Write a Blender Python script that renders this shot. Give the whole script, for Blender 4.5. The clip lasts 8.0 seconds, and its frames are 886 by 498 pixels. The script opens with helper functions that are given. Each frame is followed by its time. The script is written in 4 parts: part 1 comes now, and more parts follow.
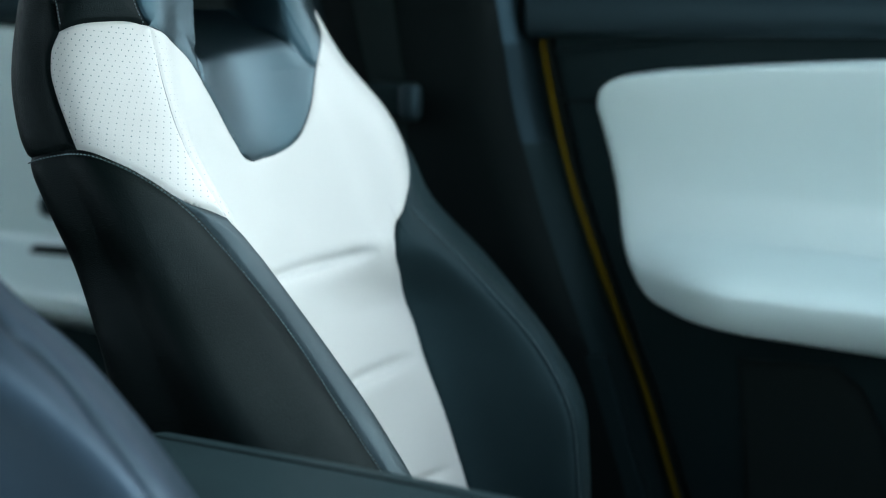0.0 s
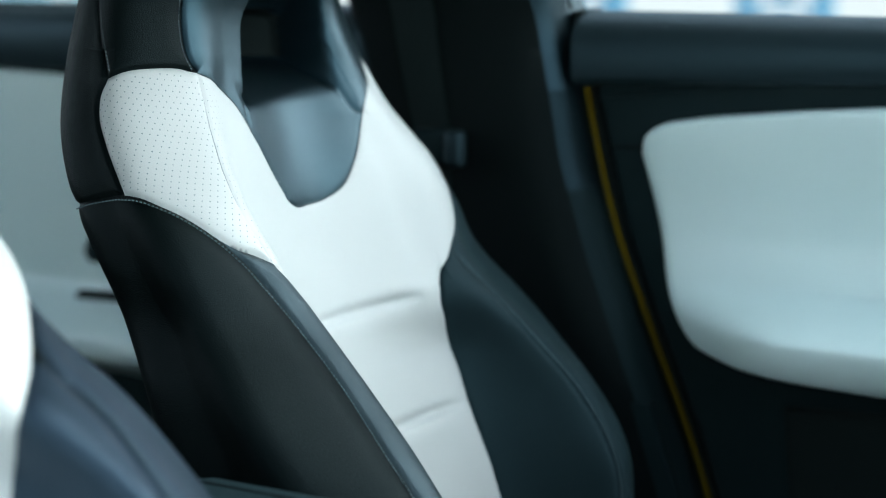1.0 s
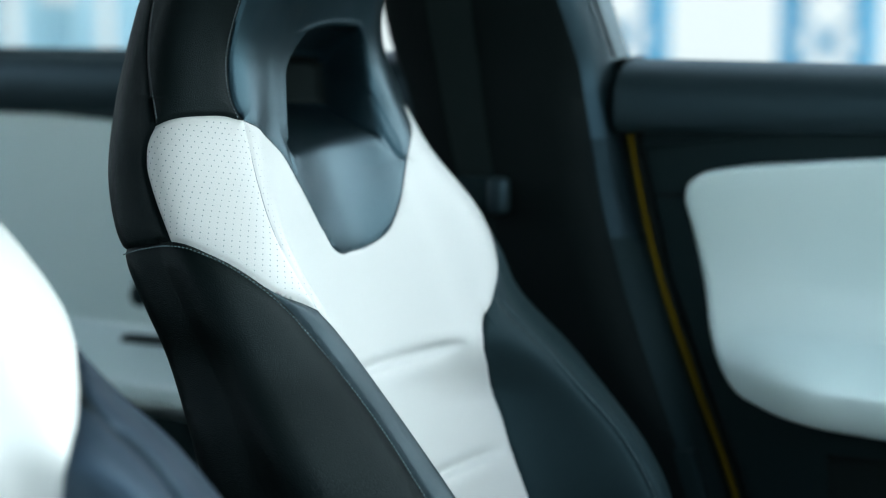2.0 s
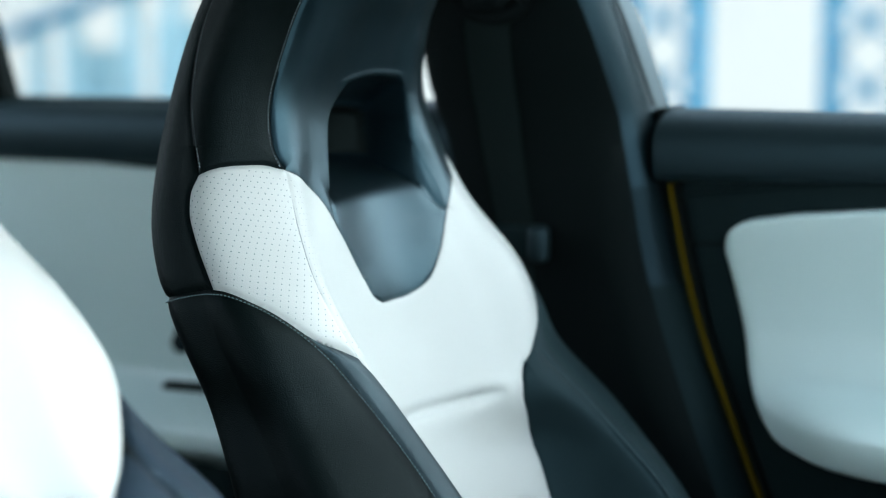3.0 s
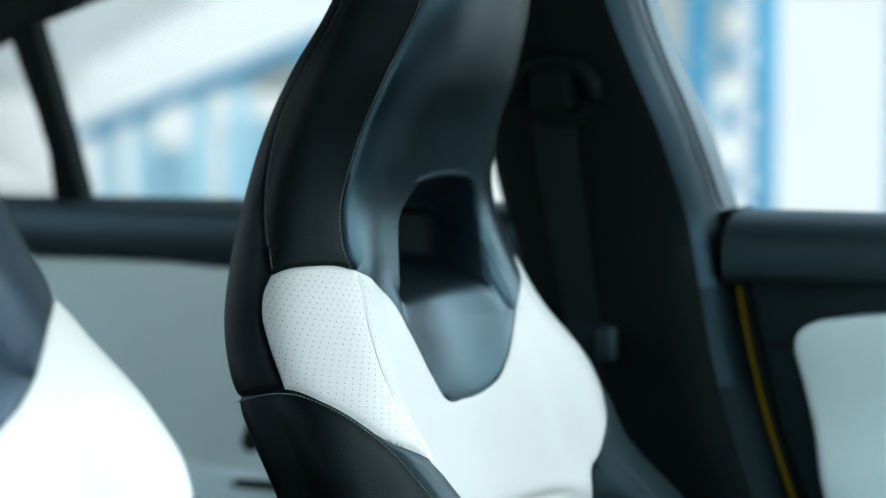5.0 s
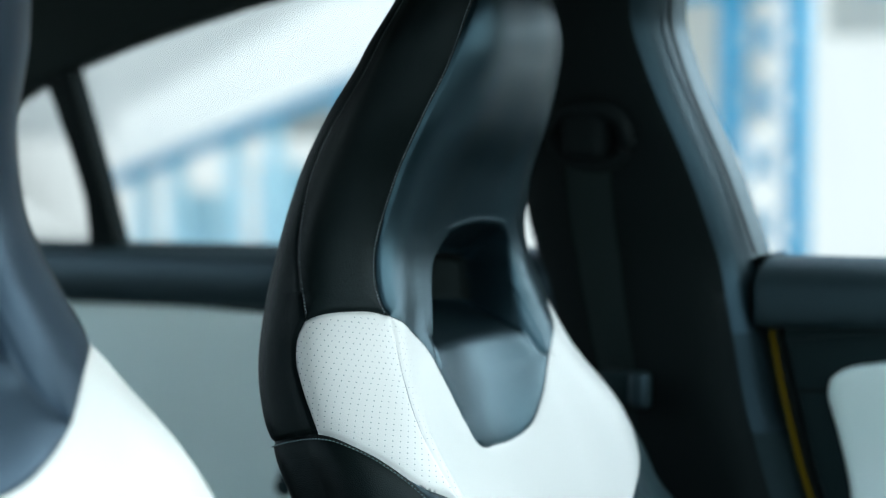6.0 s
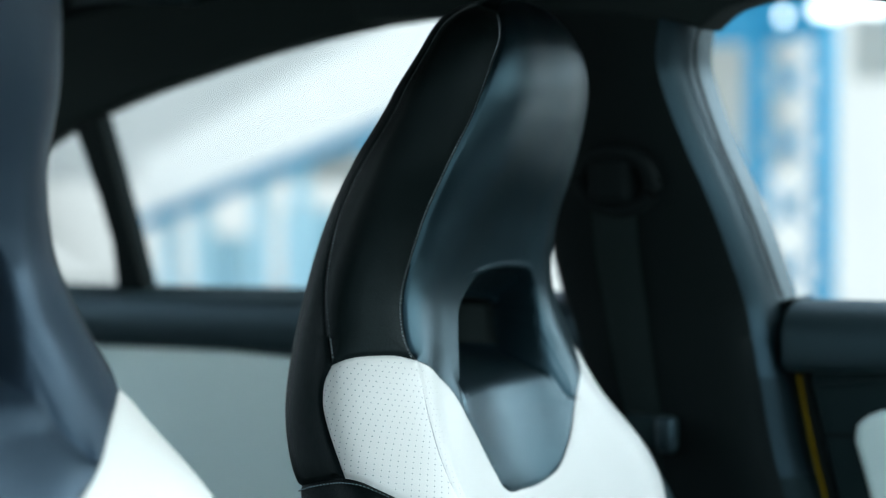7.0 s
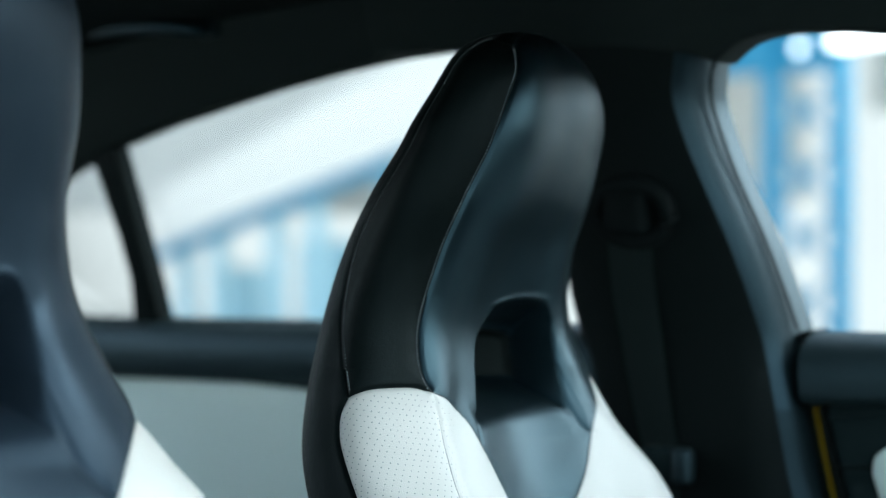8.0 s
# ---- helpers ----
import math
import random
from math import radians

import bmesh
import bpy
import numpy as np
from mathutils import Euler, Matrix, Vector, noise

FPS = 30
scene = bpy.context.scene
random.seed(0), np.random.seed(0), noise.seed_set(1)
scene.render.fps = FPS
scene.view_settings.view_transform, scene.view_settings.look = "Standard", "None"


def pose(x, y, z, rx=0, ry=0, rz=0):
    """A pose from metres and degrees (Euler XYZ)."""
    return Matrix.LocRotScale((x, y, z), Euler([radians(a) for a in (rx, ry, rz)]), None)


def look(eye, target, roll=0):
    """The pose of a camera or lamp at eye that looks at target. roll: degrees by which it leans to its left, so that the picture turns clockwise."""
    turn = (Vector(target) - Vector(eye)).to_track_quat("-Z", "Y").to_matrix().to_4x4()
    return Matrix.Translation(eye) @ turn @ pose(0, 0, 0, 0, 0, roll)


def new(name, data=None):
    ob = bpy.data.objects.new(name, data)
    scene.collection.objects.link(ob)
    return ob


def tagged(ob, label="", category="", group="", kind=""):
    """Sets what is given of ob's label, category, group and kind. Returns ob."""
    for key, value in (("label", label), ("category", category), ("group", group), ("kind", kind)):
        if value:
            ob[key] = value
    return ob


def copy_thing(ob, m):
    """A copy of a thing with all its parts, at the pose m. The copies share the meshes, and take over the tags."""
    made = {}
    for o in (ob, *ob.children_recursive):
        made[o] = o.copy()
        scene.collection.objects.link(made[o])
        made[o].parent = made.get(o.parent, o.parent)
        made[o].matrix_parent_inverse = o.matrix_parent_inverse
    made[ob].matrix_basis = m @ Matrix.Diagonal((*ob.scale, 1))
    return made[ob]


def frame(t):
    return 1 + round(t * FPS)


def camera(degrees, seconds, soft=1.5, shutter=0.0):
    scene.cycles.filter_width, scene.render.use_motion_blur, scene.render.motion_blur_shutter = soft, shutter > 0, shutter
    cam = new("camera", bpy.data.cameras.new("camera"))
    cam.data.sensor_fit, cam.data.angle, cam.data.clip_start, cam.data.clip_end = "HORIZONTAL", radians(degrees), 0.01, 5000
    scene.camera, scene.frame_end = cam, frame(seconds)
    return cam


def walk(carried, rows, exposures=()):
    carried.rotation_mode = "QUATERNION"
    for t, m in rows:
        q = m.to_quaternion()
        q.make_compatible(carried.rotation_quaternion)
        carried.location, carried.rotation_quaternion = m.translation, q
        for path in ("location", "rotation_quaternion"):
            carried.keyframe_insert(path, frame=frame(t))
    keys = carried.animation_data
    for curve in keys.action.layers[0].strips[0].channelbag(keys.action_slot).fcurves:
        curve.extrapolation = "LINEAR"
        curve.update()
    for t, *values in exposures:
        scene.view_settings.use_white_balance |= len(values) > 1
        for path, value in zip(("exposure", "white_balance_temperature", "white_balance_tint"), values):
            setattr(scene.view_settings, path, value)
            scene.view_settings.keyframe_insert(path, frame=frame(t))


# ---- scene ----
# The car frame: x towards the bonnet, y towards the driver's door, z up from the ground.
cam = camera(27.0, 8.0, soft=1.1)
cam.data.dof.use_dof = True
cam.data.dof.focus_distance = 1.69
cam.data.dof.aperture_fstop = 2.4
ROWS = [
    (0, 1.0096, -1.5172, 1.0688, 77.703, -0.167, 28.059),
    (0.5, 1.0071, -1.5183, 1.0683, 78.385, -0.114, 28.662),
    (1, 1.0063, -1.5209, 1.0695, 79.124, -0.058, 29.323),
    (1.5, 1.0066, -1.5243, 1.0719, 79.780, -0.069, 29.977),
    (3, 1.0125, -1.5361, 1.0784, 81.898, -0.013, 31.868),
    (3.5, 1.0134, -1.5380, 1.0773, 82.624, 0.078, 32.446),
    (4, 1.0147, -1.5426, 1.0800, 83.400, 0.000, 33.000),
    (4.5, 1.0150, -1.5465, 1.0815, 84.191, 0.030, 33.416),
    (6, 1.0210, -1.5560, 1.0842, 86.332, 0.162, 34.934),
    (6.5, 1.0212, -1.5582, 1.0852, 86.986, 0.123, 35.329),
    (7, 1.0224, -1.5604, 1.0853, 87.679, 0.183, 35.717),
    (7.5, 1.0236, -1.5632, 1.0868, 88.269, 0.186, 35.987),
    (8, 1.0248, -1.5647, 1.0866, 88.653, 0.207, 36.207),
]
walk(cam, [(t, pose(x, y, z, rx, ry, rz)) for t, x, y, z, rx, ry, rz in ROWS], [(0, 0.32, 5820, -3), (8, 0.32, 5820, -3)])

# ---- light ----
SUN_ELEVATION, SUN_AZIMUTH = 36, 60
world = bpy.data.worlds.new("sky")
scene.world = world
world.use_nodes = True
wn = world.node_tree
sky = wn.nodes.new("ShaderNodeTexSky")
sky.sky_type = "NISHITA"
sky.sun_disc = False
sky.sun_elevation = radians(SUN_ELEVATION)
sky.sun_rotation = radians(SUN_AZIMUTH)
sky.dust_density = 3.0
wn.nodes["Background"].inputs["Strength"].default_value = 0.41
haze = wn.nodes.new("ShaderNodeHueSaturation")
haze.inputs["Saturation"].default_value = 0.42
wn.links.new(sky.outputs[0], haze.inputs["Color"])
wn.links.new(haze.outputs[0], wn.nodes["Background"].inputs["Color"])
sun = new("sun", bpy.data.lights.new("sun", "SUN"))
sun.data.energy = 2.6
sun.data.angle = radians(70)
sun.data.color = (0.97, 0.99, 1.0)
sun.matrix_world = look((6.1, 3.6, 6.0), (0, 0, 0.8))


# ---- materials ----
def material(name, colour, rough=0.5, metal=0.0, grain=0.0, grain_size=400.0, bump=0.0, mottle=0.0, mottle_size=6.0,
             coat=0.0, spec=0.5, sheen=0.0, tint=None):
    """A principled surface with a fine grain, a large mottle and a relief."""
    m = bpy.data.materials.new(name)
    m.use_nodes = True
    nt = m.node_tree
    b = nt.nodes["Principled BSDF"]
    b.inputs["Roughness"].default_value = rough
    b.inputs["Metallic"].default_value = metal
    b.inputs["Coat Weight"].default_value = coat
    b.inputs["Specular IOR Level"].default_value = spec
    b.inputs["Sheen Weight"].default_value = sheen
    if tint:
        b.inputs["Specular Tint"].default_value = (*tint, 1)
    co = nt.nodes.new("ShaderNodeTexCoord")
    big = nt.nodes.new("ShaderNodeTexNoise")
    big.inputs["Scale"].default_value = mottle_size
    big.inputs["Detail"].default_value = 5
    fine = nt.nodes.new("ShaderNodeTexNoise")
    fine.inputs["Scale"].default_value = grain_size
    fine.inputs["Detail"].default_value = 2
    nt.links.new(co.outputs["Object"], big.inputs["Vector"])
    nt.links.new(co.outputs["Object"], fine.inputs["Vector"])
    add = nt.nodes.new("ShaderNodeMath")
    add.operation = "MULTIPLY_ADD"
    add.inputs[1].default_value = mottle
    nt.links.new(big.outputs["Fac"], add.inputs[0])
    add2 = nt.nodes.new("ShaderNodeMath")
    add2.operation = "MULTIPLY_ADD"
    add2.inputs[1].default_value = grain
    nt.links.new(fine.outputs["Fac"], add2.inputs[0])
    add.inputs[2].default_value = 1.0 - mottle / 2
    add2.inputs[2].default_value = -grain / 2
    tot = nt.nodes.new("ShaderNodeMath")
    nt.links.new(add.outputs[0], tot.inputs[0])
    nt.links.new(add2.outputs[0], tot.inputs[1])
    mul = nt.nodes.new("ShaderNodeVectorMath")
    mul.operation = "SCALE"
    mul.inputs[0].default_value = colour
    nt.links.new(tot.outputs[0], mul.inputs["Scale"])
    nt.links.new(mul.outputs[0], b.inputs["Base Color"])
    if bump:
        cell = nt.nodes.new("ShaderNodeTexVoronoi")
        cell.inputs["Scale"].default_value = grain_size * 1.6
        nt.links.new(co.outputs["Object"], cell.inputs["Vector"])
        mix = nt.nodes.new("ShaderNodeMath")
        nt.links.new(cell.outputs["Distance"], mix.inputs[0])
        nt.links.new(fine.outputs["Fac"], mix.inputs[1])
        bp = nt.nodes.new("ShaderNodeBump")
        bp.inputs["Strength"].default_value = bump
        bp.inputs["Distance"].default_value = 0.0006
        nt.links.new(mix.outputs[0], bp.inputs["Height"])
        nt.links.new(bp.outputs["Normal"], b.inputs["Normal"])
    return m


def glass_material(name):
    """Thin window glass: clear, with a plain reflection."""
    m = bpy.data.materials.new(name)
    m.use_nodes = True
    nt = m.node_tree
    out = nt.nodes["Material Output"]
    clear = nt.nodes.new("ShaderNodeBsdfTransparent")
    clear.inputs[0].default_value = (0.96, 0.965, 0.97, 1)
    gloss = nt.nodes.new("ShaderNodeBsdfGlossy")
    gloss.inputs["Roughness"].default_value = 0.02
    fres = nt.nodes.new("ShaderNodeFresnel")
    fres.inputs[0].default_value = 1.3
    mix = nt.nodes.new("ShaderNodeMixShader")
    nt.links.new(fres.outputs[0], mix.inputs[0])
    nt.links.new(clear.outputs[0], mix.inputs[1])
    nt.links.new(gloss.outputs[0], mix.inputs[2])
    nt.links.new(mix.outputs[0], out.inputs[0])
    return m


def glow(name, colour, strength):
    m = bpy.data.materials.new(name)
    m.use_nodes = True
    nt = m.node_tree
    e = nt.nodes.new("ShaderNodeEmission")
    e.inputs[0].default_value = (*colour, 1)
    e.inputs[1].default_value = strength
    nt.links.new(e.outputs[0], nt.nodes["Material Output"].inputs[0])
    return m


COOL = (0.55, 0.8, 1.0)
WHITE_LEATHER = material("white_leather", (0.432, 0.456, 0.454), 0.48, grain=0.05, grain_size=700, bump=0.2, mottle=0.05)
# One black leather in several copies, its lit and dark sides put in colour.
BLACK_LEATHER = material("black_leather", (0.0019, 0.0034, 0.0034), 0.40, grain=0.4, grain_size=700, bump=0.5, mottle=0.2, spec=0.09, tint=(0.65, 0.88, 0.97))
SHEEN_LEATHER = material("sheen_leather", (0.0026, 0.0054, 0.0070), 0.31, grain=0.3, grain_size=700, bump=0.3, mottle=0.15, spec=0.66, tint=(0.44, 0.79, 1.0))
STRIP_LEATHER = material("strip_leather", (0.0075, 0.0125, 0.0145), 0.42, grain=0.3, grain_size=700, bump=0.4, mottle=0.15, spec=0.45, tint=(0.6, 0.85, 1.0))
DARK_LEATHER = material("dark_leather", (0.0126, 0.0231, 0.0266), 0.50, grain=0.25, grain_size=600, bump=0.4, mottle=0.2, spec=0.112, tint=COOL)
LIT_LEATHER = material("lit_leather", (0.0085, 0.0145, 0.0225), 0.42, grain=0.25, grain_size=600, bump=0.3, mottle=0.2, spec=0.5, tint=(0.5, 0.74, 1.0))
DARK_THREAD = material("dark_thread", (0.119, 0.168, 0.182), 0.8, grain=0.3, grain_size=900, spec=0.14)
THREAD = material("thread", (0.26, 0.31, 0.33), 0.7, grain=0.3, grain_size=900)
SEAM_GREY = material("seam_grey", (0.30, 0.33, 0.34), 0.8, spec=0.14)
HOLE_DARK = material("perforation_dark", (0.14, 0.182, 0.196), 0.9)
TRIM_PLASTIC = material("trim_plastic", (0.0105, 0.0185, 0.0198), 0.5, spec=0.08, tint=COOL, grain=0.25, grain_size=900, bump=0.3, mottle=0.2)
SOFT_PAD = material("soft_pad", (0.0090, 0.0160, 0.0180), 0.45, spec=0.5, tint=(0.5, 0.80, 1.0), grain=0.3, grain_size=800, bump=0.3, mottle=0.2)
PILLAR_PLASTIC = material("pillar_plastic", (0.0044, 0.0082, 0.0098), 0.34, spec=0.56, tint=(0.45, 0.78, 1.0), grain=0.25, grain_size=900, bump=0.2, mottle=0.2)
# A duller copy of the pillar plastic, so that the highlight fades downwards.
PILLAR_MID = material("pillar_mid_plastic", (0.0044, 0.0082, 0.0095), 0.42, spec=0.34, tint=(0.48, 0.8, 1.0), grain=0.25, grain_size=900, bump=0.2, mottle=0.2)
DOOR_PALE = material("door_pale", (0.66, 0.80, 0.805), 0.28, grain=0.05, grain_size=700, bump=0.1, mottle=0.06, spec=0.84)
LINER = material("headliner_cloth", (0.0084, 0.0133, 0.0133), 0.95, spec=0.14, grain=0.5, grain_size=1200, bump=0.3)
WEBBING = material("belt_webbing", (0.019, 0.031, 0.031), 0.7, spec=0.14, grain=0.4, grain_size=900, bump=0.4)
YELLOW = material("yellow_piping", (0.075, 0.054, 0.0018), 0.8, grain=0.2, grain_size=800, mottle=0.2, spec=0.06)
RUBBER = material("rubber_seal", (0.0036, 0.0066, 0.0070), 0.8, spec=0.1, grain=0.3, mottle=0.2)
CARPET = material("carpet", (0.0168, 0.0182, 0.0196), 0.95, grain=0.6, grain_size=900, bump=0.5)
GLASS = glass_material("window_glass")
CLADDING = material("white_cladding", (0.86, 0.82, 0.755), 0.6, grain=0.06, grain_size=60, mottle=0.12, mottle_size=0.7)
CONCRETE = material("concrete", (0.56, 0.55, 0.51), 0.85, grain=0.3, grain_size=40, mottle=0.3, mottle_size=1.5)
BOUNCE_GREY = material("bounce_grey", (0.66, 0.68, 0.68), 0.7, grain=0.2, grain_size=30, mottle=0.3, mottle_size=0.8)
BLUE_STEEL = material("blue_steel", (0.030, 0.235, 0.40), 0.5, grain=0.1, grain_size=50, mottle=0.25, mottle_size=2)
PALE_BLUE = material("pale_blue_panel", (0.50, 0.72, 0.80), 0.5, grain=0.1, grain_size=40, mottle=0.3, mottle_size=1.2)
DISTANCE = glow("glowing_backdrop", (1.0, 0.985, 0.96), 0.86)
LAMP_GLOW = glow("hall_lamp_glow", (1, 1, 1), 4.5)


# ---- shapes ----
def part(name, bm, mat, parent=None, label=""):
    """Links a bmesh as one mesh object, under a thing where one is given."""
    me = bpy.data.meshes.new(name)
    bm.to_mesh(me)
    bm.free()
    me.materials.append(mat)
    ob = new(name, me)
    ob.parent = parent
    return tagged(ob, label)


def smooth(ob, degrees=40):
    for p in ob.data.polygons:
        p.use_smooth = True
    ob.data.set_sharp_from_angle(angle=radians(degrees))
    return ob


def thing(name, at, label, category, group="", kind=""):
    """An empty at the base of a thing, which parents its parts."""
    ob = new(name)
    ob.empty_display_size = 0.05
    ob.matrix_world = pose(*at)
    return tagged(ob, label, category, group, kind)


def hermite(xs, ys, x):
    """A smooth curve through the points (xs, ys), taken at x; ys may have columns."""
    xs, ys, x = np.asarray(xs, float), np.asarray(ys, float), np.asarray(x, float)
    flat = ys.ndim == 1
    if flat:
        ys = ys[:, None]
    h = np.diff(xs)[:, None]
    d = np.diff(ys, axis=0) / h
    m = np.empty_like(ys)
    m[0], m[-1] = d[0], d[-1]
    m[1:-1] = (d[:-1] * h[1:] + d[1:] * h[:-1]) / (h[:-1] + h[1:])
    i = np.clip(np.searchsorted(xs, x) - 1, 0, len(xs) - 2)
    u = ((x - xs[i]) / h[i, 0])[:, None]
    u = np.clip(u, 0, 1)
    r = ((2 * u**3 - 3 * u**2 + 1) * ys[i] + (u**3 - 2 * u**2 + u) * h[i] * m[i]
         + (-2 * u**3 + 3 * u**2) * ys[i + 1] + (u**3 - u**2) * h[i] * m[i + 1])
    return r[:, 0] if flat else r


def path_through(points, n):
    """n points on a smooth curve through points of any dimension, at even steps."""
    p = np.asarray(points, float)
    s = np.r_[0, np.cumsum(np.linalg.norm(np.diff(p, axis=0), axis=1))]
    q = hermite(s, p, np.linspace(0, s[-1], 400))
    l = np.r_[0, np.cumsum(np.linalg.norm(np.diff(q, axis=0), axis=1))]
    g = np.linspace(0, l[-1], n)
    return np.stack([np.interp(g, l, q[:, k]) for k in range(p.shape[1])], 1)


def box(bm, lo, hi, bevel=0.0, segments=2):
    r = bmesh.ops.create_cube(bm, size=1)
    vs = r["verts"]
    for v in vs:
        v.co = [l + (c + 0.5) * (h - l) for c, l, h in zip(v.co, lo, hi)]
    if bevel:
        es = list({e for v in vs for e in v.link_edges})
        bmesh.ops.bevel(bm, geom=es, offset=bevel, segments=segments, affect="EDGES", profile=0.5)


def tube(bm, pts, radius, sides=8, caps=True):
    """A round bar along the points; radius may be a list."""
    pts = [Vector(p) for p in pts]
    rs = radius if hasattr(radius, "__len__") else [radius] * len(pts)
    rings = []
    up = Vector((0, 0, 1))
    for i, p in enumerate(pts):
        d = (pts[min(i + 1, len(pts) - 1)] - pts[max(i - 1, 0)]).normalized()
        a = d.cross(up if abs(d.z) < 0.9 else Vector((1, 0, 0))).normalized()
        b = d.cross(a)
        rings.append([bm.verts.new(p + rs[i] * (math.cos(k) * a + math.sin(k) * b))
                      for k in (2 * math.pi * j / sides for j in range(sides))])
    for r0, r1 in zip(rings, rings[1:]):
        for j in range(sides):
            bm.faces.new((r0[j], r0[(j + 1) % sides], r1[(j + 1) % sides], r1[j]))
    if caps:
        bm.faces.new(rings[0][::-1])
        bm.faces.new(rings[-1])


def loft(bm, rows, closed=False):
    """Quads between rows of points; closed joins each row's ends."""
    vs = [[bm.verts.new(p) for p in r] for r in rows]
    n = len(vs[0])
    for r0, r1 in zip(vs, vs[1:]):
        for j in range(n if closed else n - 1):
            k = (j + 1) % n
            bm.faces.new((r0[j], r0[k], r1[k], r1[j]))
    return vs


# ---- seat ----
# Rows of a seat back, by height: rear edge x, half width, crest x, crest half width, middle x, inner half width.
BACK = (
    (0.300, 0.101, 0.253, 0.280, 0.169, 0.180, 0.120),
    (0.440, 0.058, 0.269, 0.280, 0.164, 0.130, 0.120),
    (0.500, 0.031, 0.274, 0.272, 0.163, 0.108, 0.120),
    (0.560, 0.003, 0.272, 0.234, 0.166, 0.085, 0.120),
    (0.630, -0.022, 0.266, 0.166, 0.154, 0.055, 0.120),
    (0.700, -0.065, 0.246, 0.096, 0.149, 0.025, 0.130),
    (0.740, -0.085, 0.248, 0.071, 0.160, 0.010, 0.130),
    (0.790, -0.118, 0.241, 0.039, 0.169, -0.005, 0.120),
    (0.850, -0.151, 0.222, -0.009, 0.154, -0.020, 0.100),
    (0.910, -0.162, 0.200, -0.035, 0.130, -0.045, 0.080),
    (0.960, -0.162, 0.182, -0.048, 0.119, -0.055, 0.070),
    (1.030, -0.152, 0.162, -0.033, 0.109, -0.035, 0.060),
    (1.100, -0.116, 0.154, -0.004, 0.107, 0.007, 0.059),
    (1.160, -0.081, 0.141, 0.012, 0.105, 0.033, 0.058),
    (1.210, -0.064, 0.134, 0.019, 0.100, 0.038, 0.057),
    (1.265, -0.072, 0.151, 0.016, 0.095, 0.036, 0.055),
)
TOP, CAP = 1.150, 0.112


def ramp(v, a, b):
    u = np.clip((v - a) / (b - a), 0, 1)
    return u * u * (3 - 2 * u)


def back_surface(s, z):
    """Points of a seat back: s from -6 (rear middle) by -3 (near flank) and 0 (front middle) to 6; z the height, capped at the top."""
    s, z = np.asarray(s, float), np.asarray(z, float)
    zz = np.minimum(z, BACK[-1][0])
    t = np.array(BACK)
    xr, w, xc, yc, x0, yi = hermite(t[:, 0], t[:, 1:], zz.ravel()).T
    zero = np.zeros_like(w)
    lead = np.clip((xc - x0) * 0.25, -0.01, 0.05)
    hump = 0.06 * ramp(zz.ravel(), 0.80, 0.88) * (1 - ramp(zz.ravel(), 0.99, 1.07))
    xs = np.stack([x0, x0 + lead, xc, xc * 0.75 + xr * 0.25, xc * 0.45 + xr * 0.55, xr, xr - 0.02 - hump], 1)
    ys = np.stack([zero, yi, yc, w - 0.008, w, w - 0.03, zero], 1)
    order = [6, 5, 4, 3, 2, 1, 0, 1, 2, 3, 4, 5]
    sign = np.array([0, -1, -1, -1, -1, -1, 0, 1, 1, 1, 1, 1])
    px, py = xs[:, order], ys[:, order] * sign
    # the console side of the head pad is rounded
    px[:, 5] += 0.005 * ramp(zz.ravel(), 0.86, 0.97)
    # the door side's wing swells gently out of the middle
    calm = ramp(zz.ravel(), 0.60, 0.68) * (1 - ramp(zz.ravel(), 0.85, 0.91))
    px[:, 7] += calm * (0.60 * xc + 0.40 * x0 - px[:, 7])
    py[:, 7] += calm * (0.60 * yc - py[:, 7])
    q = (s.ravel() + 6) % 12
    i = np.floor(q).astype(int) % 12
    u = q - np.floor(q)
    k = np.arange(len(q))
    out = []
    for p in (px, py):
        a, b, c, d = p[k, (i - 1) % 12], p[k, i], p[k, (i + 1) % 12], p[k, (i + 2) % 12]
        out.append(b + 0.5 * u * (c - a + u * (2 * a - 5 * b + 4 * c - d + u * (3 * (b - c) + d - a))))
    x, y = out
    over = np.clip((z.ravel() - TOP) / CAP, 0, 1)
    shrink = np.maximum(1 - over**2.4, 0) ** 0.5
    mx = 0.5 * (x0 + xr)
    x, y = mx + (x - mx) * shrink, y * shrink
    return np.stack([x, y, z.ravel()], 1).reshape(*s.shape, 3)


# Seams of the seat back, as (s, z): s runs round the back as in back_surface. The console side has s below 0.
FRONT_SEAM = [(-1.954, 1.25), (-1.673, 1.2398), (-1.542, 1.2217), (-1.64, 1.1948), (-1.839, 1.143), (-2.109, 1.097), (-2.195, 1.061), (-2.221, 1.017), (-2.216, 0.99), (-2.208, 0.952), (-2.175, 0.925), (-2.06, 0.906)]
OUTER_SEAM = [(-1.95, 1.250), (-3.11, 1.2535), (-3.9, 1.2475), (-4.24, 1.232), (-4.33, 1.201), (-4.35, 1.155), (-4.38, 1.119), (-4.46, 1.078), (-4.435, 1.039),
              (-4.30, 1.0), (-4.135, 0.974), (-3.812, 0.937), (-3.60, 0.908)]
PATCH_TOP = [(-3.6, 0.905), (-3.254, 0.91), (-2.911, 0.913), (-2.623, 0.9135), (-2.317, 0.912), (-2.06, 0.906)]
PATCH_REAR = [(-3.60, 0.905), (-3.845, 0.887), (-3.885, 0.869), (-3.805, 0.847), (-3.752, 0.825), (-3.745, 0.805)]
